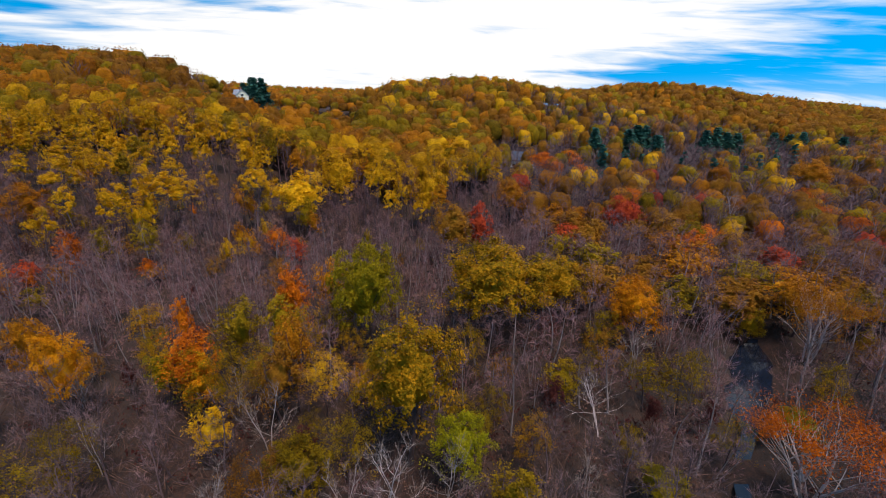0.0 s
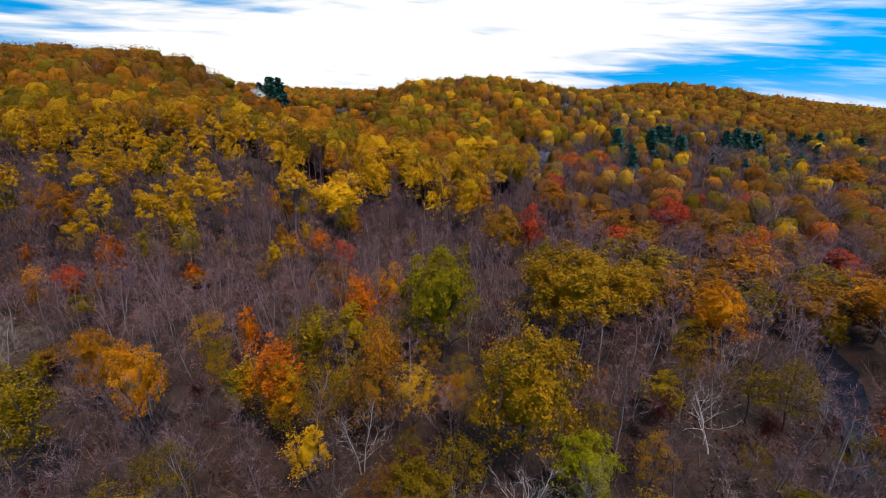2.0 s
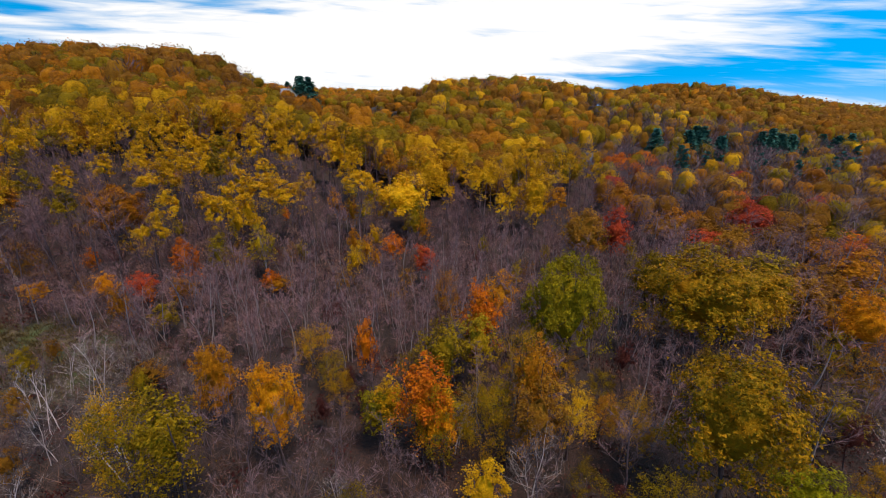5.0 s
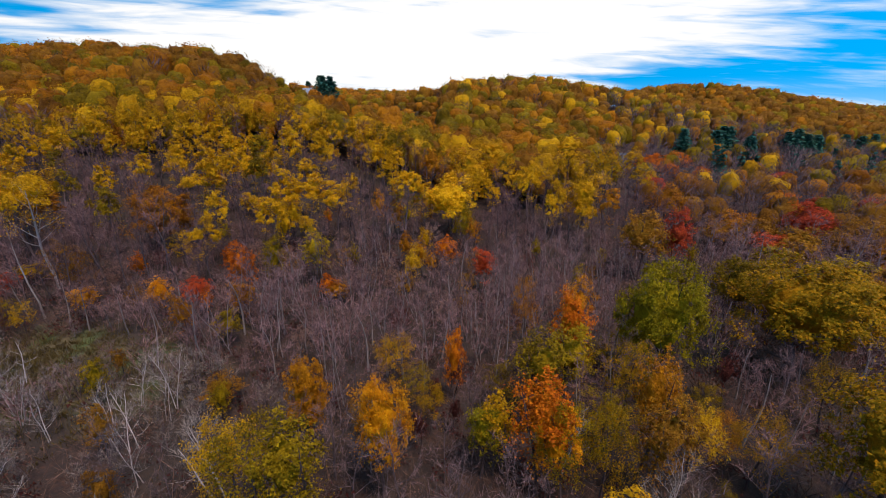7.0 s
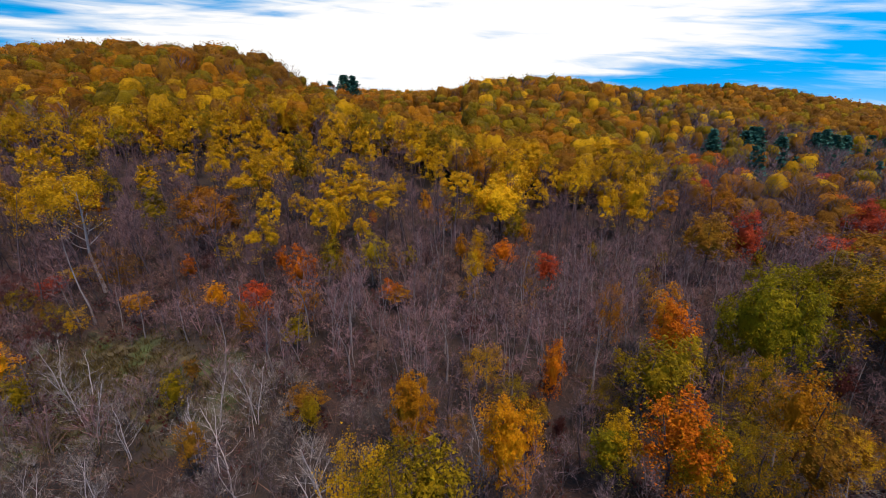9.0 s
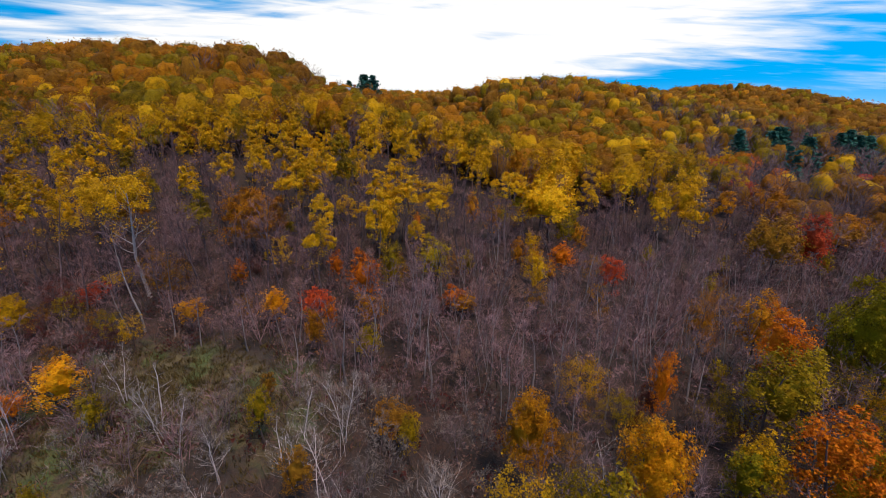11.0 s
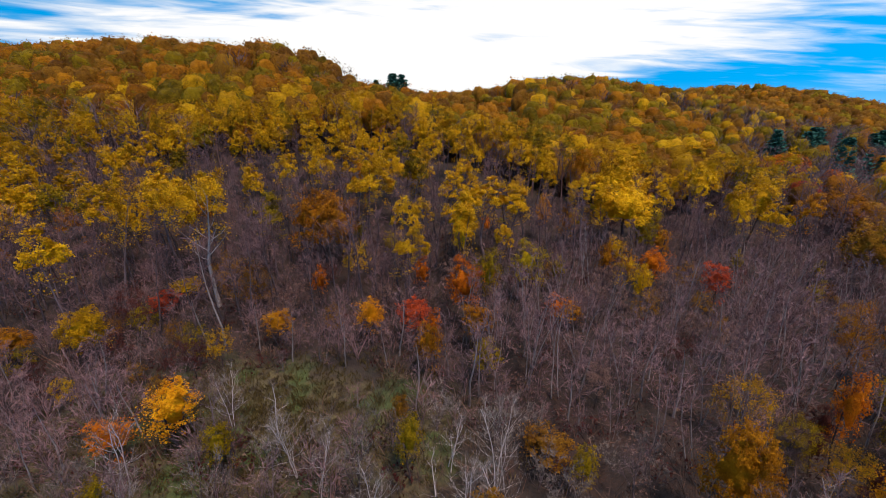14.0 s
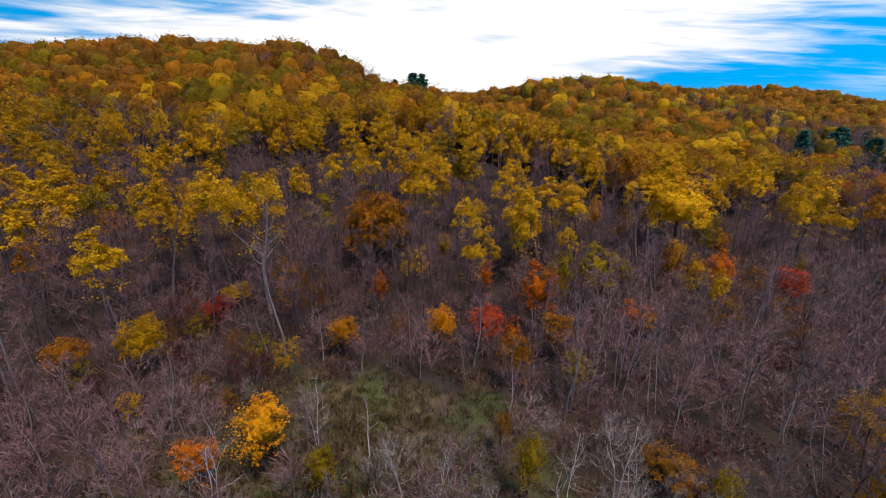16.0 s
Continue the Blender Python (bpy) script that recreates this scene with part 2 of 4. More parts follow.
def quads_to_mesh(name, verts, quads, tones=None):
    """A mesh of quads (triangles where the fourth corner is -1) from arrays, with a tone for each vertex."""
    verts, quads = np.asarray(verts, np.float32), np.asarray(quads, np.int32)
    corners = quads[quads >= 0]
    totals = np.sum(quads >= 0, 1)
    me = bpy.data.meshes.new(name)
    me.vertices.add(len(verts))
    me.vertices.foreach_set("co", verts.ravel())
    me.loops.add(len(corners))
    me.loops.foreach_set("vertex_index", corners)
    me.polygons.add(len(quads))
    me.polygons.foreach_set("loop_start", np.concatenate([[0], np.cumsum(totals)[:-1]]).astype(np.int32))
    if tones is not None:
        at = me.attributes.new("tone", "FLOAT", "POINT")
        at.data.foreach_set("value", np.asarray(tones, np.float32))
    me.update(calc_edges=True)
    return me


def ground_material():
    m, nt, bsdf = material("forest floor")
    t = nt.nodes.new("ShaderNodeTexCoord").outputs["Object"]
    litter = noise_node(nt, 3.2, 8.0, 0.72, vector=t)
    litter = calc(nt, "ADD", calc(nt, "MULTIPLY", litter, 0.55), calc(nt, "MULTIPLY", noise_node(nt, 0.8, 6.0, 0.75, vector=t), 0.45))
    patch = noise_node(nt, 0.09, 5.0, 0.6, vector=t)
    moss = noise_node(nt, 0.16, 4.0, 0.6, vector=t)
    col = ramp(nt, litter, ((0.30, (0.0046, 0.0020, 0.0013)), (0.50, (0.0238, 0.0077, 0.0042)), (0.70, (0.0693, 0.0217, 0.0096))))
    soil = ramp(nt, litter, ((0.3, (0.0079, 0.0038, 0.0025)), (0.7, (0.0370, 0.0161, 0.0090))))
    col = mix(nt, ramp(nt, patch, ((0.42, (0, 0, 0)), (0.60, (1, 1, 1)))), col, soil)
    # dry grass with green tufts in the clearing at the foot of the slope
    sx = nt.nodes.new("ShaderNodeSeparateXYZ")
    link(nt, t, sx.inputs[0])
    ex = calc(nt, "DIVIDE", calc(nt, "ADD", sx.outputs[0], 106.0), 29.0)
    ey = calc(nt, "DIVIDE", calc(nt, "SUBTRACT", sx.outputs[1], 59.0), 16.0)
    rad = calc(nt, "ADD", calc(nt, "MULTIPLY", ex, ex), calc(nt, "MULTIPLY", ey, ey))
    edge = calc(nt, "ADD", rad, calc(nt, "MULTIPLY", calc(nt, "SUBTRACT", patch, 0.5), 2.2))
    inside = ramp(nt, edge, ((0.45, (1, 1, 1)), (1.0, (0, 0, 0))))
    straw = ramp(nt, litter, ((0.3, (0.036, 0.024, 0.008)), (0.7, (0.128, 0.084, 0.028))))
    grass = ramp(nt, litter, ((0.3, (0.020, 0.026, 0.005)), (0.7, (0.070, 0.078, 0.011))))
    tuft = noise_node(nt, 0.7, 6.0, 0.7, vector=t)
    straw = mix(nt, ramp(nt, tuft, ((0.42, (0, 0, 0)), (0.62, (1, 1, 1)))), straw, col)
    field = mix(nt, ramp(nt, moss, ((0.50, (0, 0, 0)), (0.60, (1, 1, 1)))), straw, grass)
    col = mix(nt, inside, col, field)
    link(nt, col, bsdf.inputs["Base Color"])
    bsdf.inputs["Roughness"].default_value = 0.95
    bump(nt, bsdf, litter, 0.9, 0.25)
    return m


def build_ground():
    n = 200
    u = np.linspace(-1, 1, n)
    wx = -50 + 4700 * np.sinh(5.6 * u) / np.sinh(5.6)
    wy = 90 + 4700 * np.sinh(5.6 * u) / np.sinh(5.6)
    gx, gy = np.meshgrid(wx, wy, indexing="ij")
    verts = np.stack([gx, gy, land(gx, gy)], -1).reshape(-1, 3)
    i = np.arange(n * n).reshape(n, n)
    quads = np.stack([i[:-1, :-1], i[1:, :-1], i[1:, 1:], i[:-1, 1:]], -1).reshape(-1, 4)
    me = quads_to_mesh("ground", verts, quads)
    me.polygons.foreach_set("use_smooth", np.ones(len(quads), bool))
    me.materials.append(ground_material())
    return tagged(new("ground", me), "rolling forest floor of rust-brown leaf litter with a grassy clearing", "ground", kind="structure")


build_ground()


def build_water():
    m, nt, bsdf = material("stream water")
    bsdf.inputs["Base Color"].default_value = (0.008, 0.012, 0.022, 1)
    bsdf.inputs["Roughness"].default_value = 0.06
    bsdf.inputs["IOR"].default_value = 1.33
    bump(nt, bsdf, noise_node(nt, 1.5, 3.0), 0.12, 0.05)
    pts = []
    for k in range(len(STREAM) - 1):
        for s in np.linspace(0, 1, 5, endpoint=False):
            pts.append((STREAM[k][0] * (1 - s) + STREAM[k + 1][0] * s, STREAM[k][1] * (1 - s) + STREAM[k + 1][1] * s))
    verts, quads = [], []
    for k, (x, y) in enumerate(pts):
        a, b = pts[max(k - 1, 0)], pts[min(k + 1, len(pts) - 1)]
        d = Vector((b[0] - a[0], b[1] - a[1], 0)).normalized()
        half = 0.8 + 2.3 * min(max((y - 47) / 4, 0), 1) * min(max((70 - y) / 5, 0), 1)
        for s in (-half, half):
            verts.append((x - d.y * s, y + d.x * s, WATER_Z))
        if k:
            quads.append((2 * k - 2, 2 * k - 1, 2 * k + 1, 2 * k))
    me = quads_to_mesh("water", verts, quads)
    me.materials.append(m)
    tagged(new("water", me), "dark still stream reflecting blue sky between wooded banks", "stream", kind="structure")


build_water()


# ---- building trees ----
class Quads:
    """Collects quads; vertices in metres from the foot of the tree."""

    def __init__(self):
        self.v, self.f = [], []

    def tube(self, pts, rads, sides=4):
        base = len(self.v)
        for k, (p, r) in enumerate(zip(pts, rads)):
            d = (pts[min(k + 1, len(pts) - 1)] - pts[max(k - 1, 0)]).normalized()
            a = d.orthogonal().normalized()
            b = d.cross(a)
            for s in range(sides):
                w = 2 * math.pi * s / sides
                self.v.append(p + (a * math.cos(w) + b * math.sin(w)) * r)
        for k in range(len(pts) - 1):
            for s in range(sides):
                q, t = base + k * sides, (s + 1) % sides
                self.f.append((q + s, q + t, q + sides + t, q + sides + s))

    def sliver(self, a, b, w, rng):
        side = (b - a).cross(Vector((rng.uniform(-1, 1), rng.uniform(-1, 1), rng.uniform(-1, 1))))
        side = side.normalized() * w if side.length > 1e-6 else Vector((w, 0, 0))
        k = len(self.v)
        m = a.lerp(b, 0.35)
        self.v += [a, m + side, b, m - side]
        self.f.append((k, k + 1, k + 2, k + 3))

    def arrays(self):
        return np.array([tuple(p) for p in self.v], np.float32).reshape(-1, 3), np.array(self.f, np.int32).reshape(-1, 4)


def bent(rng, start, way, length, steps, wander, rise):
    """A crooked line of points that sets out along way and turns upwards by rise."""
    pts, d = [start.copy()], way.normalized()
    for _ in range(steps):
        d = (d + Vector((rng.gauss(0, wander), rng.gauss(0, wander), rng.gauss(0, wander) + rise))).normalized()
        pts.append(pts[-1] + d * (length / steps))
    return pts


def along(pts, s):
    k = min(int(s * (len(pts) - 1)), len(pts) - 2)
    f = s * (len(pts) - 1) - k
    return pts[k].lerp(pts[k + 1], f), (pts[k + 1] - pts[k]).normalized()


def wood(rng, h, reach, first, limbs, forks, twigs, thick, fine, stems=1, steep=0.9, flat=False):
    """Trunk, limbs and twigs of one tree of height h. Gives three sets of quads and the ends of the boughs."""
    trunk, bough, twig, tips = Quads(), Quads(), Quads(), []
    light = fine >= 0.03
    for st in range(stems):
        lean = Vector((rng.gauss(0, 0.035 + 0.024 * stems * (stems > 1)), rng.gauss(0, 0.035 + 0.024 * stems * (stems > 1)), 1))
        foot = Vector((rng.gauss(0, 0.35), rng.gauss(0, 0.35), -0.4)) if stems > 1 else Vector((0, 0, -0.4))
        hh = h * rng.uniform(0.8, 1.0) if st else h
        n = 5 if light else 7
        axis = bent(rng, foot, lean, hh * 0.93, n, 0.085, 0.05)
        r0 = thick * (0.7 if stems > 1 else 1.0)
        trunk.tube(axis, [r0 * (1.25 if k == 0 else 1.0) * (1 - k / (n + 0.6)) ** 0.9 + 0.015 for k in range(n + 1)], 4 if light else 5)
        for i in range(limbs):
            s = first + (0.97 - first) * (i + rng.random()) / limbs
            p, d = along(axis, s)
            turn = i * 2.4 + rng.uniform(-0.6, 0.6)
            out = Vector((math.cos(turn), math.sin(turn), steep * (0.35 + 0.9 * s)))
            ln = reach * rng.uniform(0.75, 1.15) * (1.25 - 0.75 * s)
            pts = bent(rng, p, out, ln, 2 if light else 4, 0.13, 0.10)
            rb = r0 * 0.38 * (1.08 - s) + 0.015
            if flat:
                twig.sliver(pts[0], pts[1], rb * 0.9, rng)
                twig.sliver(pts[1], pts[2], rb * 0.6, rng)
            else:
                bough.tube(pts, [rb * (1 - 0.86 * k / (len(pts) - 1)) for k in range(len(pts))], 3)
            tips.append((pts[-1], pts[-2]))
            for j in range(forks):
                q, e = along(pts, rng.uniform(0.2, 0.95))
                o = (e + Vector((rng.gauss(0, 0.7), rng.gauss(0, 0.7), rng.gauss(0.25, 0.4)))).normalized()
                sub = bent(rng, q, o, ln * rng.uniform(0.3, 0.55), 2, 0.18, 0.10)
                if not light:
                    bough.tube(sub, [rb * 0.38, rb * 0.24, 0.008], 3)
                else:
                    twig.sliver(sub[0], sub[2], rb * 0.45, rng)
                tips.append((sub[-1], sub[1]))
                for _ in range(twigs):
                    a, e2 = along(sub, rng.uniform(0.1, 1.0))
                    w = (e2 + Vector((rng.gauss(0, 0.65), rng.gauss(0, 0.65), rng.gauss(0.2, 0.5)))).normalized()
                    twig.sliver(a, a + w * rng.uniform(0.6, 1.8) * (h / 15), fine * rng.uniform(0.6, 1.3), rng)
    return trunk, bough, twig, tips


def leaf_quads(rng, centres, normals, size):
    """Irregular four-cornered sprays of leaves, one round each centre."""
    n = len(centres)
    t = rng.normal(size=(n, 3))
    u = np.cross(normals, t)
    u /= np.linalg.norm(u, axis=1, keepdims=True) + 1e-9
    v = np.cross(normals, u)
    s = size * rng.uniform(0.55, 1.35, (n, 1))
    corner = [u, v, -u, -v]
    vs = np.stack([centres + c * s * rng.uniform(0.55, 1.15, (n, 1)) + normals * s * rng.uniform(-0.55, 0.25, (n, 1)) for c in corner], 1)
    return vs.reshape(-1, 3), np.arange(4 * n).reshape(n, 4)


def leaf_blades(rng, centres, normals, size):
    """Small three-cornered leaves, one at each centre."""
    n = len(centres)
    u = np.cross(normals, rng.normal(size=(n, 3)))
    u /= np.linalg.norm(u, axis=1, keepdims=True) + 1e-9
    v = np.cross(normals, u)
    s = size * rng.uniform(0.6, 1.3, (n, 1))
    vs = np.stack([centres + (u * math.cos(w) + v * math.sin(w)) * s * rng.uniform(0.6, 1.25, (n, 1)) for w in (0.0, 2.1, 4.2)], 1)
    f = np.full((n, 4), -1)
    f[:, :3] = np.arange(3 * n).reshape(n, 3)
    return vs.reshape(-1, 3), f


def crown(rng, n, size, lo, hi, radius, sprays, gaps=0.3, lobes=20, depth=0.3, cap=-0.9, tilt=0.55, core=0.0, mesh=(6, 9), spread=1.0, square=1.0):
    """A crown of leaf sprays over an egg-shaped outline that swells in lobes, with clefts and gaps between them."""
    mid, half = (lo + hi) / 2, (hi - lo) / 2
    stretch = np.array([radius, radius * rng.uniform(0.86, 1.08), half])
    d = rng.normal(size=(lobes * 3, 3))
    d /= np.linalg.norm(d, axis=1, keepdims=True)
    for _ in range(12):
        push = d[:, None] - d[None]
        d = d + 0.12 * np.sum(push / (np.sum(push ** 2, -1, keepdims=True) + 0.02), 1) / len(d)
        d /= np.linalg.norm(d, axis=1, keepdims=True)
    d = d[:lobes]
    high = rng.uniform(0.65, 1.0, lobes)
    wide = 1.75 / math.sqrt(lobes * 1.6)

    def skin(e):
        far = np.arccos(np.clip(e @ d.T, -1, 1))
        return 1 - depth + depth * np.max(high * np.exp(-(far / wide) ** 2), 1)

    def shaped(e):
        return np.stack([e[:, 0], e[:, 1], np.sign(e[:, 2]) * np.abs(e[:, 2]) ** square], -1)

    def ways(count):
        e = rng.normal(size=(count * 3, 3)) + np.array([0, 0, 0.25])
        e /= np.linalg.norm(e, axis=1, keepdims=True)
        return e[e[:, 2] > cap]

    e = ways(sprays)
    s = skin(e)
    keep = rng.random(len(e)) > gaps * np.clip((1 - s) / depth, 0, 1) ** 0.7
    e, s = e[keep][:sprays], s[keep][:sprays]
    at = shaped(e) * (s * (1 - 0.34 * rng.random(len(e)) ** 2))[:, None] * stretch
    rs = spread * radius * 1.5 / math.sqrt(sprays) * rng.uniform(0.55, 1.25, len(e))
    pick = rng.choice(len(e), n, p=rs ** 2 / np.sum(rs ** 2))
    p = at[pick] + rng.normal(0, 0.5, (n, 3)) * rs[pick][:, None] * np.array([1, 1, 1.0])
    nrm = e[pick] + np.array([0, 0, 0.3]) + rng.normal(0, tilt, (n, 3))
    nrm /= np.linalg.norm(nrm, axis=1, keepdims=True)
    v, f = leaf_blades(rng, p, nrm, size)
    if core:
        rings, spokes = mesh
        th = np.linspace(0.14, math.acos(max(cap, -0.95)), rings)[:, None] + np.zeros((1, spokes))
        ph = np.linspace(0, 2 * math.pi, spokes, endpoint=False)[None, :] + 0.5 * (np.arange(rings) % 2)[:, None] * 2 * math.pi / spokes
        c = np.stack([np.sin(th) * np.cos(ph), np.sin(th) * np.sin(ph), np.cos(th)], -1).reshape(-1, 3)
        mv = shaped(c) * (skin(c) * core * rng.uniform(0.95, 1.04, len(c)))[:, None] * stretch
        i = np.arange(rings * spokes).reshape(rings, spokes)
        k = np.roll(i, -1, 1)
        mf = np.stack([i[:-1], i[1:], k[1:], k[:-1]], -1).reshape(-1, 4)
        v, f = np.concatenate([mv, v]), np.concatenate([mf, shifted(f, len(mv))])
    v[:, 2] += mid
    return v, f


def spray_crown(rng, tips, n, size, spread):
    """Sparse leaves held round the ends of the boughs."""
    t = np.array([tuple(a) for a, b in tips] + [tuple(a.lerp(b, 0.5)) for a, b in tips])
    p = t[rng.choice(len(t), n)] + rng.normal(0, spread, (n, 3)) * np.array([1, 1, 0.8])
    nrm = rng.normal(size=(n, 3)) + np.array([0, 0, 0.6])
    nrm /= np.linalg.norm(nrm, axis=1, keepdims=True)
    return leaf_blades(rng, p, nrm, size)


def conifer(rng, h, radius, whorls, per, needles, size):
    """A pine: straight trunk, whorls of drooping boughs, needle sprays along them."""
    trunk, bough, pts = Quads(), Quads(), []
    axis = bent(random.Random(int(rng.integers(1e6))), Vector((0, 0, -0.4)), Vector((0, 0, 1)), h, 5, 0.02, 0.03)
    trunk.tube(axis, [0.32, 0.27, 0.2, 0.14, 0.08, 0.02], 5)
    for i in range(whorls):
        s = 0.16 + 0.8 * i / (whorls - 1)
        p, _ = along(axis, s)
        for j in range(per):
            w = rng.uniform(0, 6.28)
            ln = radius * (1.08 - s) ** 0.7 * rng.uniform(0.6, 1.15)
            b = p + Vector((math.cos(w) * ln, math.sin(w) * ln, ln * rng.uniform(-0.15, 0.3)))
            m = p.lerp(b, 0.5) + Vector((0, 0, 0.12 * ln))
            bough.tube([p, m, b], [0.06, 0.04, 0.012], 3)
            for q in np.linspace(0.25, 1.0, needles):
                pts.append(tuple(p.lerp(b, q) + Vector((0, 0, 0.12 * ln * (1 - abs(2 * q - 1))))))
    c = np.array(pts) + rng.normal(0, 0.28, (len(pts), 3))
    nrm = rng.normal(0, 0.5, (len(c), 3)) + np.array([0, 0, 1.0])
    nrm /= np.linalg.norm(nrm, axis=1, keepdims=True)
    return trunk, bough, leaf_quads(rng, c, nrm, size)


# shape: height, crown radius, foot and top of the crown, first limb, leaves near, leaf size, lumps, gaps
SHAPES = {
    "round": dict(h=16, r=5.2, lo=3.0, hi=16.2, first=0.25, limbs=9, leaves=9500, size=0.15, sprays=260, gaps=0.85, lobes=22, thick=0.27, spray=0.12, core=0.55),
    "broad": dict(h=17, r=7.0, lo=2.5, hi=17.2, first=0.2, limbs=10, leaves=18000, size=0.16, sprays=420, gaps=0.8, lobes=30, thick=0.36, spray=0.08, core=0.6),
    "open": dict(h=11, r=7.6, lo=3.5, hi=11.4, first=0.25, limbs=8, leaves=9000, size=0.105, sprays=170, gaps=1.0, lobes=24, thick=0.24, spray=0.40, stems=6, cap=0.0),
    "limbed": dict(h=22, r=6.4, lo=6.0, hi=22.4, first=0.42, limbs=12, leaves=6000, size=0.15, sprays=170, gaps=1.0, lobes=18, thick=0.30, spray=0.15, cap=0.15),
    "thin": dict(h=16, r=5.2, lo=3.5, hi=16.2, first=0.22, limbs=11, leaves=5600, size=0.12, sprays=150, gaps=0.95, lobes=20, thick=0.24, spray=0.3),
    "tall": dict(h=24, r=4.5, lo=6.0, hi=24.2, first=0.40, limbs=11, leaves=6400, size=0.15, sprays=210, gaps=0.95, lobes=15, thick=0.22, spray=0.14, cap=0.12),
    "slim": dict(h=13, r=2.5, lo=3.2, hi=13.2, first=0.3, limbs=8, leaves=3200, size=0.12, sprays=130, gaps=0.85, lobes=16, thick=0.15, spray=0.2, core=0.5),
    "dome": dict(h=17, r=5.6, lo=2.0, hi=17.0, first=0.35, limbs=7, leaves=4600, size=0.20, sprays=190, gaps=0.7, lobes=20, thick=0.24, spray=0.08, core=0.62, cap=-0.5),
}
LODS = {"near": (1.0, 1.0), "mid": (0.36, 1.6)}
WORDS = {
    "gold": "golden-yellow", "amber": "amber-orange", "orange": "bright orange", "red": "deep red", "olive": "yellow-green",
    "green": "dull green", "rust": "rusty brown", "lime": "bright lime-green", "bright": "glowing yellow-orange", "mixed": "mottled green and orange", "maroon": "dark maroon", "brush": "brown", "straw": "straw-coloured",
}
FORMS = {
    "round": "round-crowned autumn tree with dense {} leaves", "broad": "large spreading autumn tree with a broad {} crown",
    "tall": "tall woodland tree with thin {} leaves high on its trunk", "slim": "slender young autumn tree with {} leaves",
    "dome": "hillside tree with a domed {} autumn crown", "thin": "half-bare autumn tree with thin {} leaves", "limbed": "large woodland tree with pale spreading limbs under a {} crown", "open": "wide open tree with pale limbs and thin {} leaves",
}
protos, counts = {}, {}


def part(name, verts, quads, mat, parent, label=""):
    me = quads_to_mesh(name, verts, quads)
    me.materials.append(mat)
    ob = new(name, me)
    ob.parent = parent
    if label:
        ob["label"] = label
    return ob


def joined(a, b):
    va, fa = a.arrays()
    vb, fb = b.arrays()
    return np.concatenate([va, vb]), np.concatenate([fa, fb + len(va)])


def leafy_proto(shape, colour, lod, variant):
    sh, (share, grow) = SHAPES[shape], LODS[lod]
    seed = sum(map(ord, shape)) * 7 + variant * 101
    rng, nrng = random.Random(seed), np.random.default_rng(seed)
    near = lod == "near"
    trunk, bough, twig, tips = wood(rng, sh["h"] * 0.93, sh["r"] * 0.95, sh["first"], sh["limbs"] - 2 * (not near), 2 if near else 1, 3 if near else 1, sh["thick"], 0.022 if near else 0.03, sh.get("stems", 1), 1.2 if "stems" in sh else 0.9)
    n = int(sh["leaves"] * share)
    k = int(n * (1 - sh["spray"]))
    v1, f1 = crown(nrng, k, sh["size"] * grow, sh["lo"], sh["hi"], sh["r"], int(sh["sprays"] * (1.0 if near else 0.8)), sh["gaps"], sh["lobes"], 0.36, sh.get("cap", -0.85), core=sh.get("core", 0.0), mesh=(7, 10) if near else (5, 7))
    v2, f2 = spray_crown(nrng, tips, n - k, sh["size"] * grow * 0.85, 0.45)
    root = new(colour_name(colour) + "_tree")
    root.empty_display_size = 0.5
    part("trunk", *joined(trunk, bough), BARK["pale" if shape in ("open", "limbed") else "grey" if shape == "tall" else "dark"], root)
    part("crown", np.concatenate([v1, v2]), np.concatenate([f1, shifted(f2, len(v1))]), LEAVES[colour], root, WORDS[colour] + " leaves")
    return tagged(root, FORMS[shape].format(WORDS[colour]), "tree", WORDS[colour] + " trees")


def colour_name(c):
    return {"gold": "yellow", "brush": "brown", "straw": "straw-coloured", "bright": "yellow_orange", "mixed": "mottled"}.get(c, c)


# bare trees: height, reach of the limbs, first limb, limbs, forks, twigs, thickness, stems, bark, words
BARE = {
    "upright": dict(h=13, reach=2.6, first=0.16, limbs=7, forks=4, twigs=4, thick=0.08, stems=2, bark="grey", steep=1.5, words="slender leafless grey tree with upright forked stems"),
    "spread": dict(h=13, reach=4.8, first=0.2, limbs=12, forks=5, twigs=6, thick=0.15, stems=1, bark="grey", steep=0.9, words="leafless grey tree with spreading twiggy limbs"),
    "pale": dict(h=12, reach=4.0, first=0.2, limbs=8, forks=4, twigs=5, thick=0.10, stems=2, bark="pale", steep=1.1, words="bare pale-barked tree with whitish crooked limbs"),
    "talltrunk": dict(h=23, reach=4.6, first=0.40, limbs=13, forks=5, twigs=5, thick=0.2, stems=1, bark="grey", steep=1.1, words="tall leafless woodland tree with a long grey trunk"),
    "haze": dict(h=8, reach=2.8, first=0.08, limbs=7, forks=4, twigs=6, thick=0.05, stems=3, bark="grey", steep=1.0, words="leafless thicket tree with a haze of fine pale twigs"),
    "snag": dict(h=9, reach=2.2, first=0.4, limbs=5, forks=2, twigs=2, thick=0.08, stems=1, bark="pale", steep=0.8, words="small dead tree with pale broken limbs"),
}


def bare_wood(shape, lod, variant):
    sh = BARE[shape]
    rng = random.Random(sum(map(ord, shape)) * 3 + variant * 57)
    near = lod == "near"
    trunk, bough, twig, tips = wood(rng, sh["h"], sh["reach"], sh["first"], sh["limbs"], sh["forks"], sh["twigs"] + (3 if near else 1), sh["thick"] * (1.0 if near else 1.15),
                                    0.019 if near else 0.031, sh["stems"], sh["steep"], not near)
    return trunk, bough, twig


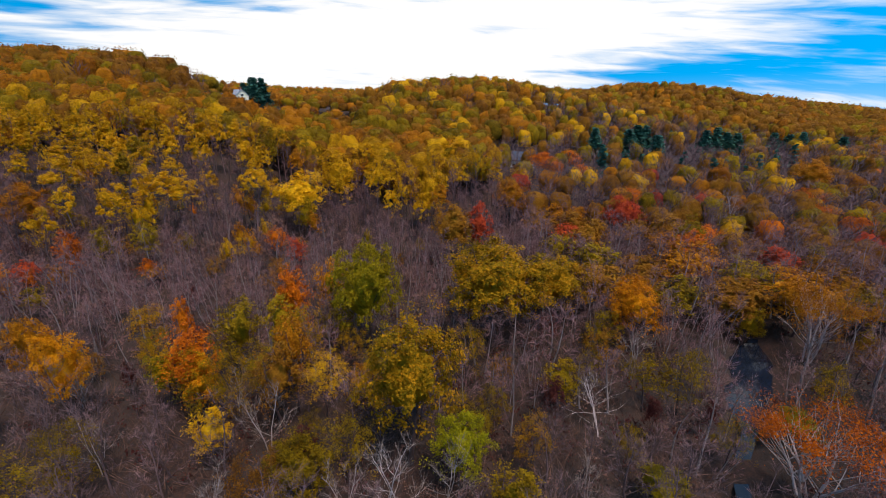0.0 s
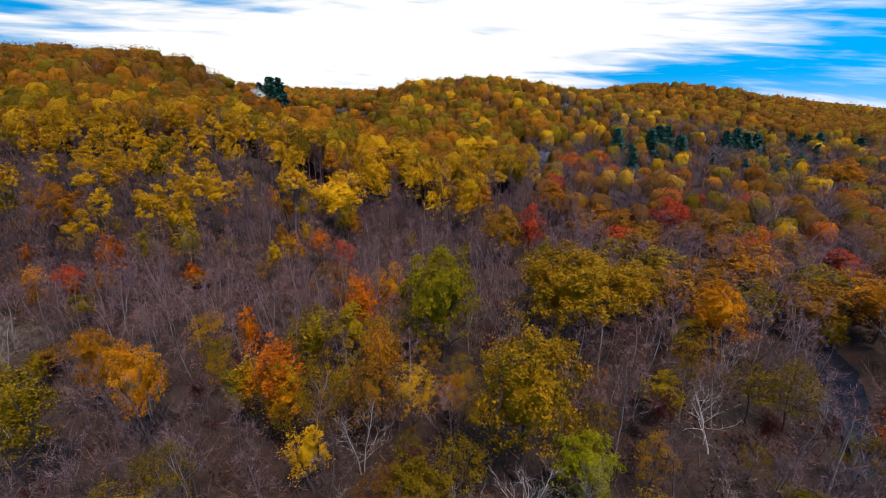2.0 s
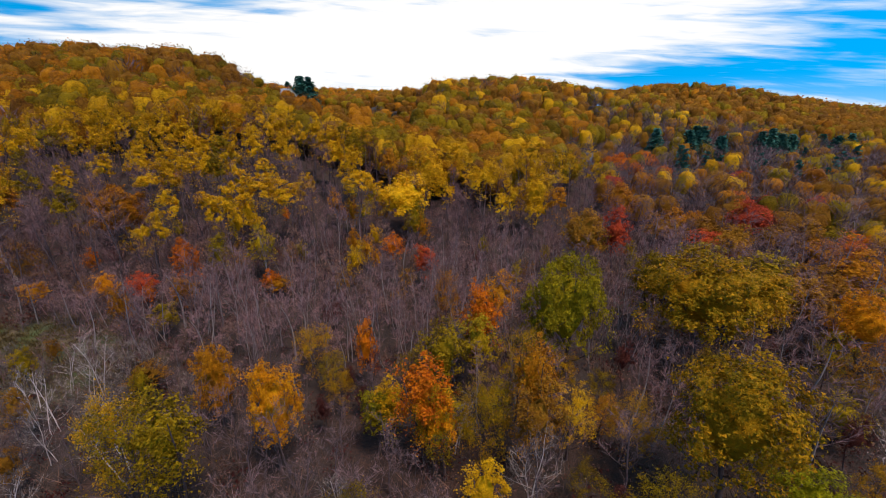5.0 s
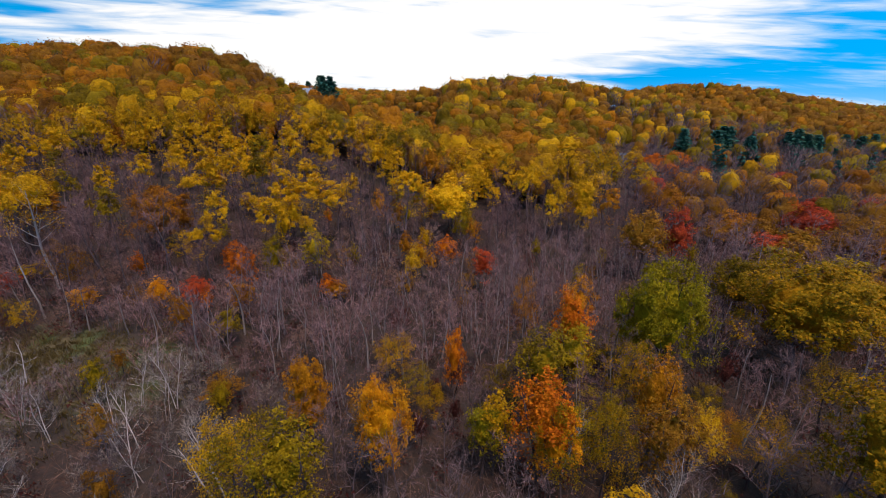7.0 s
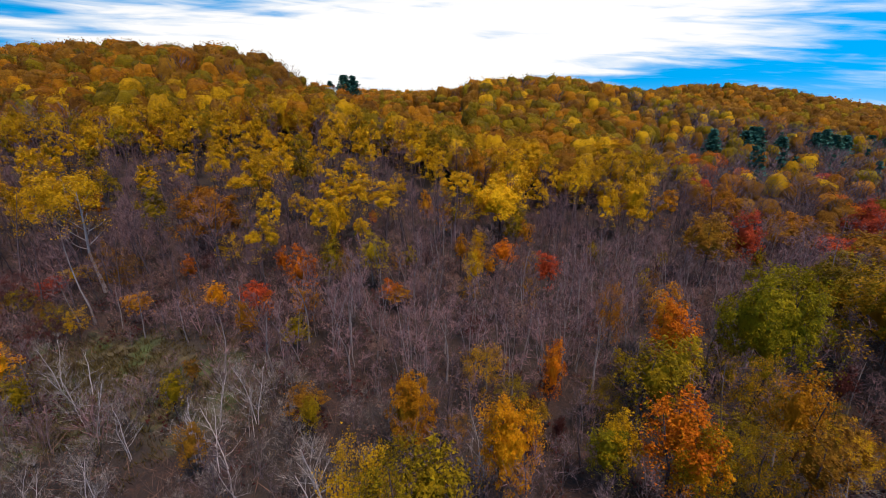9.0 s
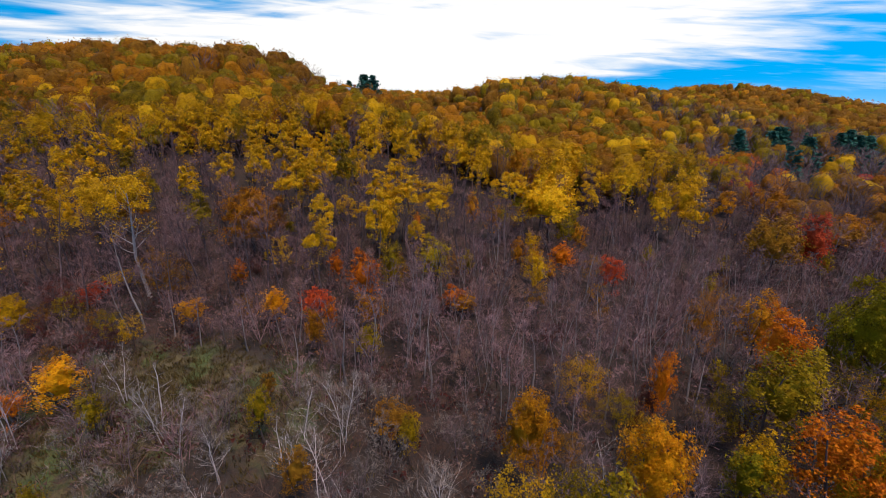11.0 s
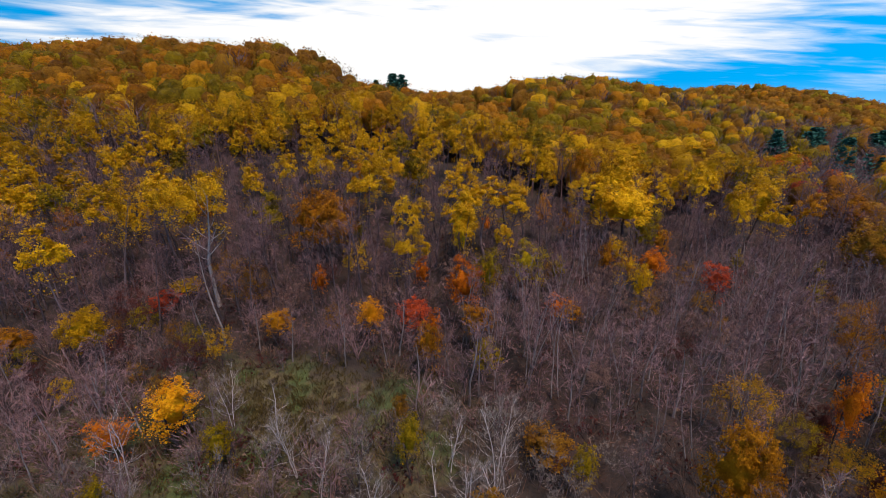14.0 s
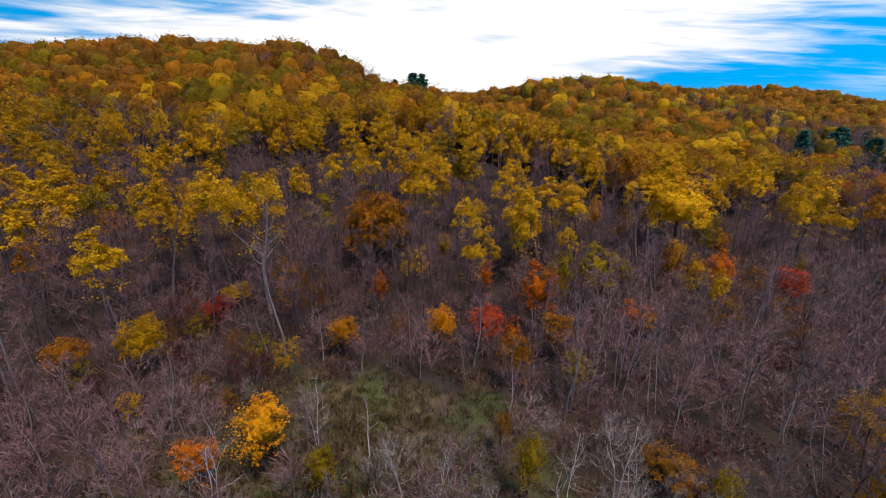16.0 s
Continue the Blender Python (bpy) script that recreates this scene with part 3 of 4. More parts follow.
def bare_proto(shape, lod, variant):
    sh = BARE[shape]
    trunk, bough, twig = bare_wood(shape, lod, variant)
    root = new("bare_tree")
    root.empty_display_size = 0.5
    part("trunk", *joined(trunk, bough), BARK[sh["bark"]], root)
    part("crown", *twig.arrays(), TWIG["pale" if sh["bark"] == "pale" or shape == "haze" else "grey"], root, "haze of fine leafless twigs")["kind"] = "stuff"
    return tagged(root, sh["words"], "tree", "bare trees")


def pine_proto(lod, variant):
    nrng = np.random.default_rng(900 + variant)
    trunk, bough, (v, f) = conifer(nrng, 18, 4.4, 20, 11, 7, 0.6)
    root = new("pine_tree")
    root.empty_display_size = 0.5
    part("trunk", *joined(trunk, bough), BARK["dark"], root)
    part("crown", v, f, LEAVES["pine"], root, "dark green needles")
    return tagged(root, "dark green pine with layered drooping boughs", "tree", "pines")


def plant(kind, colour, x, y, h, r=None, lod="near", variant=None, turn=None, z=None):
    """Stands one tree at x, y, h metres high and with a crown of radius r."""
    if kind == "pine":
        variant = rnd.randrange(3) if variant is None else variant
        nominal, reach = 18, 4.2
    elif kind in BARE:
        variant = rnd.randrange(4) if variant is None else variant
        nominal, reach = BARE[kind]["h"], BARE[kind]["reach"]
    else:
        variant = rnd.randrange(3) if variant is None else variant
        nominal, reach = SHAPES[kind]["h"], SHAPES[kind]["r"] * 0.86
    sz = h / nominal
    sx = r / reach if r else sz * rnd.uniform(0.88, 1.12)
    turn = rnd.uniform(0, 6.28) if turn is None else turn
    m = Matrix.LocRotScale((x, y, float(land(x, y)) - 0.1 if z is None else z), Euler((rnd.gauss(0, 0.02), rnd.gauss(0, 0.02), turn)), (sx, sx, sz))
    key = (kind, colour, lod, variant)
    if key not in protos:
        protos[key] = pine_proto(lod, variant) if kind == "pine" else bare_proto(kind, lod, variant) if kind in BARE else leafy_proto(kind, colour, lod, variant)
        protos[key].matrix_basis = m
        ob = protos[key]
    else:
        ob = copy_thing(protos[key], Matrix.Identity(4))
        ob.matrix_basis = m
    taken.append((x, y, (r or reach * sx) * 0.75))
    counts[kind + " " + lod] = counts.get(kind + " " + lod, 0) + 1
    return ob


rnd = random.Random(11)
taken = []


# ---- the trees that stand out, stand by stand ----
def stand(kind, colour, rows, lod="near"):
    """Rows: place, height of the tree's top above the world's zero, radius of the crown."""
    for x, y, top, r in rows:
        plant(kind, colour, x, y, max(top - float(land(x, y)), 2.5), r, lod)


stand("broad", "green", [(-13.9, 60.5, 19.3, 5.8)])
stand("round", "olive", [(5.2, 76.5, 13.7, 4.5), (54.0, 69.5, 3.9, 3.0), (-15.7, 31.4, 7.3, 3.6)])
stand("round", "amber", [(35.6, 120.0, 10.3, 3.5)])
stand("broad", "amber", [(-107.2, 97.5, 21.5, 6.2)])
stand("slim", "orange", [(-117.5, 53.6, 5.0, 2.1), (-26.5, 60.8, 14.5, 2.9), (-33.3, 44.2, 13.3, 3.3), (-65.7, 80.9, 7.4, 2.0), (-80.6, 79.7, 14.4, 2.7), (-44.2, 96.3, 10.6, 2.7), (-42.0, 56.0, 11.3, 1.5)])
stand("slim", "olive", [(-27.3, 56.6, 11.6, 3.0), (-31.6, 53.0, 12.6, 3.4), (-69.6, 86.9, 14.7, 3.0), (-55.4, 35.7, 15.5, 3.0), (-78.0, 67.4, 6.8, 2.1), (-76.5, 83.4, 14.6, 2.4), (14.9, 48.2, 5.5, 2.9), (6.1, 29.6, 6.2, 2.7)])
stand("slim", "gold", [(-27.3, 36.8, 6.6, 2.1), (-131.3, 89.2, 5.7, 2.8), (-37.9, 46.2, 9.0, 2.3)])
stand("round", "gold", [(-135.0, 71.6, 8.4, 3.2)])
stand("round", "orange", [(124.0, 148.0, 10.6, 7.5)])
stand("round", "amber", [(-58.4, 47.8, 11.9, 2.7)])
stand("dome", "rust", [(-0.5, 99.0, 16.8, 6.2)])
stand("slim", "red", [(6.5, 98.0, 17.2, 3.2), (-132.5, 84.4, 5.0, 2.6), (-88.4, 76.8, 8.6, 2.7), (-36.5, 89.2, 10.5, 2.4)])
stand("dome", "amber", [(-118.5, 209.0, 44.6, 4.2), (-124.0, 212.0, 45.6, 4.4)])
stand("dome", "red", [(46.2, 114.0, 15.5, 6.2)])
stand("dome", "orange", [(36.2, 182.5, 19.6, 6.2), (50.0, 190.0, 19.8, 6.5), (65.0, 107.0, 9.1, 5.4)])
stand("open", "orange", [(38.5, 35.0, 8.0, 7.6)])
stand("open", "amber", [(59.7, 62.0, 10.5, 7.0)])
stand("dome", "amber", [(17.3, 127.0, 17.7, 6.5), (150.0, 180.0, 17.9, 8.8)])
stand("dome", "olive", [(6.7, 153.0, 24.0, 6.9), (-40.4, 108.0, 15.6, 3.2)])
stand("slim", "amber", [(-23.1, 69.0, 12.6, 2.7), (-21.5, 46.8, 14.6, 2.4), (-109.0, 76.2, 6.4, 2.3), (-145.0, 70.4, 5.8, 2.7), (-78.8, 74.2, 8.8, 2.4), (-64.0, 80.0, 6.2, 2.4)])
stand("tall", "gold", [(-53.8, 108.0, 23.3, 4.6), (-89.0, 83.0, 18.6, 3.0), (-141.7, 87.0, 24.7, 4.2), (-135.0, 94.0, 27.1, 5.4), (-98.5, 100.5, 27.0, 4.8), (-76.0, 103.0, 23.1, 5.2), (-31.6, 147.0, 26.9, 5.2), (-1.4, 165.0, 26.6, 6.0), (-70.2, 104.5, 21.6, 4.8)])
stand("slim", "rust", [(-22.0, 42.9, 11.7, 2.7), (-72.2, 54.5, 3.6, 2.7)])
stand("slim", "green", [(-39.2, 45.6, 8.0, 2.1)])
stand("dome", "gold", [(-7.6, 124.0, 21.6, 6.2), (-43.4, 114.0, 22.0, 8.0), (-37.0, 134.0, 26.5, 7.2)])
stand("round", "green", [(21.8, 33.3, 3.0, 2.6), (44.0, 44.0, 1.5, 2.6)])
stand("round", "lime", [(0.8, 35.2, 8.2, 3.2)])
stand("pale", "", [(-6.0, 30.6, 10.5, 4.4), (-0.7, 31.8, 7.8, 3.4), (18.5, 43.9, 7.0, 4.6), (27.0, 55.0, 7.6, 4.0), (83.0, 124.0, 13.8, 5.5)])
stand("spread", "", [(-4.0, 52.0, 10.1, 4.0)])
stand("limbed", "gold", [(-125.0, 88.0, 27.0, 6.8)])
stand("broad", "mixed", [(7.0, 63.5, 18.2, 9.1)])
stand("round", "mixed", [(18.5, 70.5, 13.1, 5.7)])
stand("round", "mixed", [(-5.0, 38.0, 18.2, 5.6)])
stand("thin", "mixed", [(-27.3, 42.4, 11.6, 2.8), (-22.0, 51.8, 12.4, 3.2)])
stand("round", "bright", [(-49.2, 42.6, 13.2, 3.0), (30.6, 62.7, 12.2, 4.3)])
stand("slim", "bright", [(-111.5, 55.5, 8.6, 2.7), (-32.2, 43.0, 10.0, 2.4), (-94.5, 76.3, 8.6, 2.2)])
stand("thin", "olive", [(-31.2, 42.8, 11.0, 3.0), (-57.7, 35.4, 15.0, 4.0), (-38.3, 30.8, 9.7, 2.8)])
stand("thin", "gold", [(-61.0, 36.2, 14.0, 3.2), (-17.0, 45.8, 8.1, 3.2)])
stand("thin", "amber", [(-12.6, 48.5, 5.1, 2.2), (-31.0, 68.5, 13.3, 2.2)])


# ---- the rest of the woods ----
PATH = ((0.0, 0.0), (-93.0, 20.0))


def path_distance(x, y):
    (ax, ay), (bx, by) = PATH
    ux, uy = bx - ax, by - ay
    s = min(max(((x - ax) * ux + (y - ay) * uy) / (ux * ux + uy * uy), 0), 1)
    return math.hypot(x - ax - s * ux, y - ay - s * uy)


def pick(weights):
    total = sum(w for w, *_ in weights)
    r = rnd.random() * total
    for w, *what in weights:
        r -= w
        if r <= 0:
            return what
    return weights[-1][1:]


def foot_of_slope(x):
    """How far back the valley floor reaches before the wooded slope begins."""
    return 82 + 24 * min(max((x + 92) / 40, 0), 1) + 10 * min(max((x + 40) / 40, 0), 1) + 0.35 * min(x + 130, 0)


VALLEY_PINES = [(98, 244), (104, 250), (110.5, 254), (107.5, 231), (112, 239), (155, 271), (164, 276), (172, 278), (180, 279), (232, 320), (243, 321), (255, 322), (282, 321), (76, 236)]
for px_, py_ in VALLEY_PINES:
    plant("pine", "", px_, py_, rnd.uniform(13, 17), rnd.uniform(5.0, 6.6), "mid")


def in_open(x, y):
    """Whether a place lies on the valley side of the pines or of the white house, where the trees are low."""
    for (a, b), wide in [(p, 6.0) for p in VALLEY_PINES] + [((31, 198), 1.6)]:
        ux, uy = a + 20, b - 4
        n = math.hypot(ux, uy)
        ux, uy = ux / n, uy / n
        s = (a - x) * ux + (b - y) * uy
        if -5 < s < 34 and abs((x - a) * uy - (y - b) * ux) < wide:
            return True
    return False


def woodland(x, y):
    """What grows at a place: weights of (form, colour, least height, greatest height)."""
    foot = foot_of_slope(x) + 3 * math.sin(x * 0.17)
    if ((x + 103) / 15) ** 2 + ((y - 64) / 7.5) ** 2 < 1:
        return [(0.74, None, None, 0, 0), (0.10, "snag", "", 6, 9), (0.08, "pale", "", 7, 10), (0.08, "haze", "", 3, 5)]
    if ((x + 115) / 15) ** 2 + ((y - 229) / 12) ** 2 < 1:
        return [(0.4, "dome", "rust", 3, 4.5), (0.2, "dome", "amber", 3, 4.5), (0.4, None, None, 0, 0)]
    if (-127 < x < -50 and 196 < y < 335) or (-172 < x <= -127 and 236 < y < 335):
        low = 9 if y > 212 else 12
        return [(0.45, "dome", "rust", low - 2.5, low), (0.2, "dome", "amber", low - 2.5, low), (0.25, "dome", "olive", low - 2.5, low), (0.1, "spread", "", low - 2, low)]
    if -172 < x <= -127 and 190 < y <= 236:
        low = 16 + max(-127 - x, 0) * 0.13
        return [(0.4, "dome", "rust", low - 2, low), (0.25, "dome", "amber", low - 2, low), (0.25, "dome", "olive", low - 2, low), (0.1, "spread", "", low - 2, low)]
    if 160 < y < 330 and x > 0 and in_open(x, y):
        return [(0.55, "spread", "", 6, 8), (0.10, "dome", "rust", 5, 6.5), (0.35, None, None, 0, 0)]
    if x > 14 + max(0, 130 - y) * 0.1 and y > 68:
        if 178 < y < 285 and -30 < x - 0.9 * y + 90 < 60:
            return [(0.10, "pine", "", 11, 15), (0.68, "spread", "", 11, 15), (0.12, "dome", "rust", 11, 15), (0.03, "dome", "gold", 11, 15), (0.07, "dome", "olive", 11, 15)]
        if y < 225:
            return [(0.66, "spread", "", 9, 14), (0.17, "dome", "rust", 9, 13), (0.06, "dome", "amber", 9, 13), (0.03, "dome", "orange", 9, 12), (0.02, "dome", "red", 9, 12),
                    (0.01, "dome", "gold", 10, 14), (0.05, "dome", "olive", 9, 13)]
    if x > 50 and 225 <= y < 335:
        return [(0.50, "spread", "", 12, 16), (0.18, "dome", "rust", 11, 15), (0.18, "dome", "olive", 12, 16), (0.03, "dome", "gold", 12, 16), (0.06, "dome", "amber", 11, 15)]
    if x > 110 and y > 330:
        return [(0.55, "dome", "rust", 15, 19), (0.14, "dome", "amber", 15, 19), (0.20, "dome", "olive", 15, 19), (0.10, "spread", "", 12, 16), (0.01, "dome", "gold", 13, 17)]
    if y > 225 and x > -60:
        return [(0.09, "dome", "gold", 15, 19), (0.30, "dome", "olive", 15, 19), (0.29, "dome", "rust", 14, 18), (0.12, "dome", "amber", 15, 19), (0.20, "spread", "", 14, 17)]
    if y < 62 and x > -52:
        return [(0.32, "spread", "", 8, 13), (0.14, "pale", "", 7, 11), (0.19, "thin", "olive", 6, 11), (0.12, "thin", "mixed", 7, 11), (0.07, "thin", "rust", 6, 10),
                (0.05, "slim", "maroon", 5, 9), (0.12, "upright", "", 9, 13)]
    if -112 < x < -30 and foot - 18 < y < foot + 22 and math.sin(x * 0.21 + 1.7 * math.sin(y * 0.11)) > -0.35:
        tall = 4 if y > foot + 2 else 0
        return [(0.22, "thin", "brush", 6, 10), (0.12, "thin", "rust", 6, 10), (0.08, "thin", "gold", 6 + tall, 10 + tall), (0.08, "slim", "amber", 7 + tall, 11 + tall), (0.07, "slim", "gold", 7 + tall, 11 + tall),
                (0.05, "slim", "orange", 6, 9), (0.02, "thin", "maroon", 5, 8), (0.03, "slim", "olive", 6, 10), (0.05 + 0.04 * tall, "tall", "gold", 11 + tall, 15 + tall), (0.24, "spread", "", 7, 11 + tall), (0.10, "upright", "", 9, 13 + tall)]
    if y < foot - 3:
        if x < -60 and y < 62:
            return [(0.13, "pale", "", 7, 11), (0.19, "spread", "", 6, 10), (0.58, "haze", "", 4, 7), (0.02, "slim", "rust", 6, 9), (0.06, "snag", "", 6, 10), (0.02, "slim", "olive", 6, 9)]
        if x < -98:
            return [(0.30 if y < 66 else 0.10, "haze", "", 4, 8), (0.28, "spread", "", 7, 10), (0.16, "thin", "maroon", 4, 7), (0.12, "thin", "rust", 4, 7), (0.08, "thin", "olive", 5, 8), (0.06, "thin", "gold", 5, 8)]
        return [(0.62, "upright", "", 10, 14), (0.16, "spread", "", 9, 12.5), (0.05, "pale", "", 9, 12), (0.04, "thin", "maroon", 5, 8), (0.05, "thin", "rust", 5, 8), (0.08, "thin", "brush", 5, 8), (0.02, "slim", "olive", 7, 10)]
    if y < foot + 10 and x < -60:
        return [(0.09, "tall", "gold", 15, 21), (0.04, "thin", "rust", 8, 13), (0.62, "talltrunk", "", 14, 21), (0.18, "spread", "", 8, 13), (0.04, "thin", "maroon", 6, 10), (0.03, "thin", "olive", 7, 11)]
    if y < foot + 24:
        return [(0.30, "tall", "gold", 15, 22), (0.04, "tall", "amber", 14, 20), (0.52, "talltrunk", "", 13, 19), (0.12, "spread", "", 8, 13), (0.02, "tall", "olive", 14, 20)]
    if y < 122 and math.sin(x * 0.115 + 2.0 * math.sin(y * 0.06)) * math.sin(y * 0.17 + 0.8 + 0.03 * x) > 0.1:
        return [(0.20, "tall", "gold", 17, 21), (0.04, "tall", "rust", 14, 18), (0.76, "talltrunk", "", 15, 19)]
    if y < 122:
        return [(0.50, "tall", "gold", 17, 22), (0.08, "tall", "olive", 16, 21), (0.03, "tall", "amber", 16, 21), (0.39, "talltrunk", "", 15, 19)]
    if y < 152 + 8 * math.sin(x * 0.05):
        return [(0.60, "tall", "gold", 19, 22.5), (0.12, "tall", "olive", 18, 22), (0.03, "tall", "amber", 18, 21), (0.25, "talltrunk", "", 16, 19)]
    if y < 176:
        return [(0.28, "dome", "gold", 15, 19), (0.26, "dome", "olive", 15, 19), (0.22, "dome", "amber", 15, 19), (0.24, "dome", "rust", 15, 19)]
    return [(0.36, "dome", "amber", 14, 18), (0.30, "dome", "olive", 14, 18), (0.28, "dome", "rust", 14, 18), (0.03, "dome", "gold", 14, 17), (0.03, "spread", "", 13, 16)]


class Woods:
    """Far trees of one colour, joined."""

    def __init__(self):
        self.v, self.f, self.t, self.m, self.n = [], [], [], [], 0

    def add(self, v, f, x, y, h, sx, sz, slots=None):
        a = rnd.uniform(0, 6.28)
        c, s = math.cos(a), math.sin(a)
        w = np.empty_like(v)
        w[:, 0] = (v[:, 0] * c - v[:, 1] * s) * sx + x
        w[:, 1] = (v[:, 0] * s + v[:, 1] * c) * sx + y
        w[:, 2] = v[:, 2] * sz + float(land(x, y))
        self.v.append(w)
        self.f.append(shifted(f, self.n))
        self.m.append(np.zeros(len(f), np.int32) if slots is None else slots)
        self.t.append(np.full(len(v), rnd.random(), np.float32))
        self.n += len(v)

    def build(self, name, mat, label, category="woods"):
        if not self.v:
            return
        me = quads_to_mesh(name, np.concatenate(self.v), np.concatenate(self.f), np.concatenate(self.t))
        me.polygons.foreach_set("use_smooth", np.ones(len(me.polygons), bool))
        for one in mat if isinstance(mat, tuple) else (mat,):
            me.materials.append(one)
        me.polygons.foreach_set("material_index", np.concatenate(self.m))
        tagged(new(name, me), label, category, kind="stuff")


def far_crown(level, variant, tall):
    """A whole far tree of few faces: lobes of foliage with loose sprays; heights as in the near forms."""
    r = np.random.default_rng(level * 31 + variant * 7 + 5 * tall)
    if tall:
        return crown(r, (760, 360, 60)[level], (0.29, 0.42, 1.3)[level], 6, 24, 4.6, (110, 60, 14)[level], 0.9, 13, 0.36, 0.1)
    return crown(r, (420, 200, 14)[level], (0.27, 0.36, 1.0)[level], 0.5, 17, 6.1, (130, 60, 10)[level], 0.3, (18, 16, 10)[level], 0.26, -0.55, core=0.80, mesh=((7, 10), (6, 8), (4, 6))[level], spread=0.62, square=0.75)


def far_bare(level, variant):
    r = random.Random(level * 13 + variant)
    q = Quads()
    n = (150, 90, 24)[level]
    w = (0.055, 0.10, 0.25)[level]
    for i in range(4):
        a = Vector((r.gauss(0, 0.5), r.gauss(0, 0.5), 0))
        q.sliver(a, a + Vector((r.gauss(0, 1.2), r.gauss(0, 1.2), 11)), 0.11, r)
    for i in range(n):
        w1 = r.uniform(0, 6.28)
        s = r.uniform(0, 1)
        z = r.uniform(3.0, 11.2)
        s *= math.sqrt(max(1 - ((z - 6.6) / 5.6) ** 2, 0.05))
        a = Vector((math.cos(w1) * s * 3.6, math.sin(w1) * s * 3.6, z))
        q.sliver(a, a + Vector((math.cos(w1) * 1.3 + r.gauss(0, 0.5), math.sin(w1) * 1.3 + r.gauss(0, 0.5), r.uniform(0.8, 2.4))), w * r.uniform(0.6, 1.3), r)
    return q.arrays()


def far_stem(variant):
    """Trunk, limbs and twigs below a far crown, for a tree 24 m high."""
    r = random.Random(70 + variant)
    q = Quads()
    axis = bent(r, Vector((0, 0, -0.4)), Vector((r.gauss(0, 0.05), r.gauss(0, 0.05), 1)), 19, 3, 0.05, 0.05)
    q.tube(axis, [0.24, 0.2, 0.15, 0.08], 3)
    for i in range(46):
        p, _ = along(axis, r.uniform(0.25, 1.0))
        w = r.uniform(0, 6.28)
        ln = r.uniform(1.2, 3.6)
        q.sliver(p, p + Vector((math.cos(w) * ln, math.sin(w) * ln, ln * r.uniform(0.5, 1.3))), r.uniform(0.04, 0.08), r)
    return q.arrays()


def far_pine(level, variant):
    t, b, (v, f) = conifer(np.random.default_rng(variant + 40), 18, 4.4, (9, 7, 5)[level], (6, 5, 4)[level], (4, 3, 2)[level], (0.85, 1.3, 2.0)[level])
    return v, f


FAR = {}
far_woods = {}


def far_tree(kind, colour, x, y, h, level):
    key = "pine" if kind == "pine" else "bare" if kind in BARE else colour
    variant = rnd.randrange(5)
    tall = kind == "tall"
    fk = (key if key in ("pine", "bare") else "leaf", level, variant, tall)
    if fk not in FAR:
        FAR[fk] = far_pine(level, variant) if key == "pine" else far_bare(level, variant) if key == "bare" else far_crown(level, variant, tall)
    nominal = 18 if key == "pine" else 13 if key == "bare" else 24 if tall else 15.8
    sz = h / nominal
    wide = max(sz * 0.95, 0.80) if key not in ("pine", "bare") else sz
    far_woods.setdefault(key, Woods()).add(*FAR[fk], x, y, h, wide * rnd.uniform(0.8, 1.2), sz)
    if tall and level < 2:
        stem = ("stem", level, variant)
        if stem not in FAR:
            FAR[stem] = far_stem(variant)
        far_woods.setdefault("bare", Woods()).add(*FAR[stem], x, y, h, sz, sz)


thicket, slope_thicket = Woods(), Woods()
THICKET = {}


def thicket_tree(kind, x, y, h):
    """A bare tree of the farther stands, joined with its neighbours."""
    key = (kind, rnd.randrange(4))
    if key not in THICKET:
        trunk, bough, twig = bare_wood(kind, "mid", key[1])
        v, f = joined(trunk, bough)
        tv, tf = twig.arrays()
        THICKET[key] = (np.concatenate([v, tv]), np.concatenate([f, tf + len(v)]), np.concatenate([np.zeros(len(f), np.int32), np.ones(len(tf), np.int32)]))
    v, f, slots = THICKET[key]
    sz = h / BARE[kind]["h"]
    (slope_thicket if y > foot_of_slope(x) - 3 else thicket).add(v, f, x, y, h, sz * rnd.uniform(0.88, 1.12), sz, slots)
    taken.append((x, y, 1.1))


def hidden(x, y, z):
    """Whether a rise of the land hides a tree top from the valley."""
    for ex, ey in ((0, 0), (-45, 11), (-93, 23)):
        s = np.linspace(0.35, 0.97, 40)
        if np.all(land(ex + (x - ex) * s, ey + (y - ey) * s) + 9 < 37 + (z - 37) * s):
            return False
    return True


def free(x, y, r):
    return all((x - a) ** 2 + (y - b) ** 2 > (0.75 * (c + r)) ** 2 for a, b, c in taken)


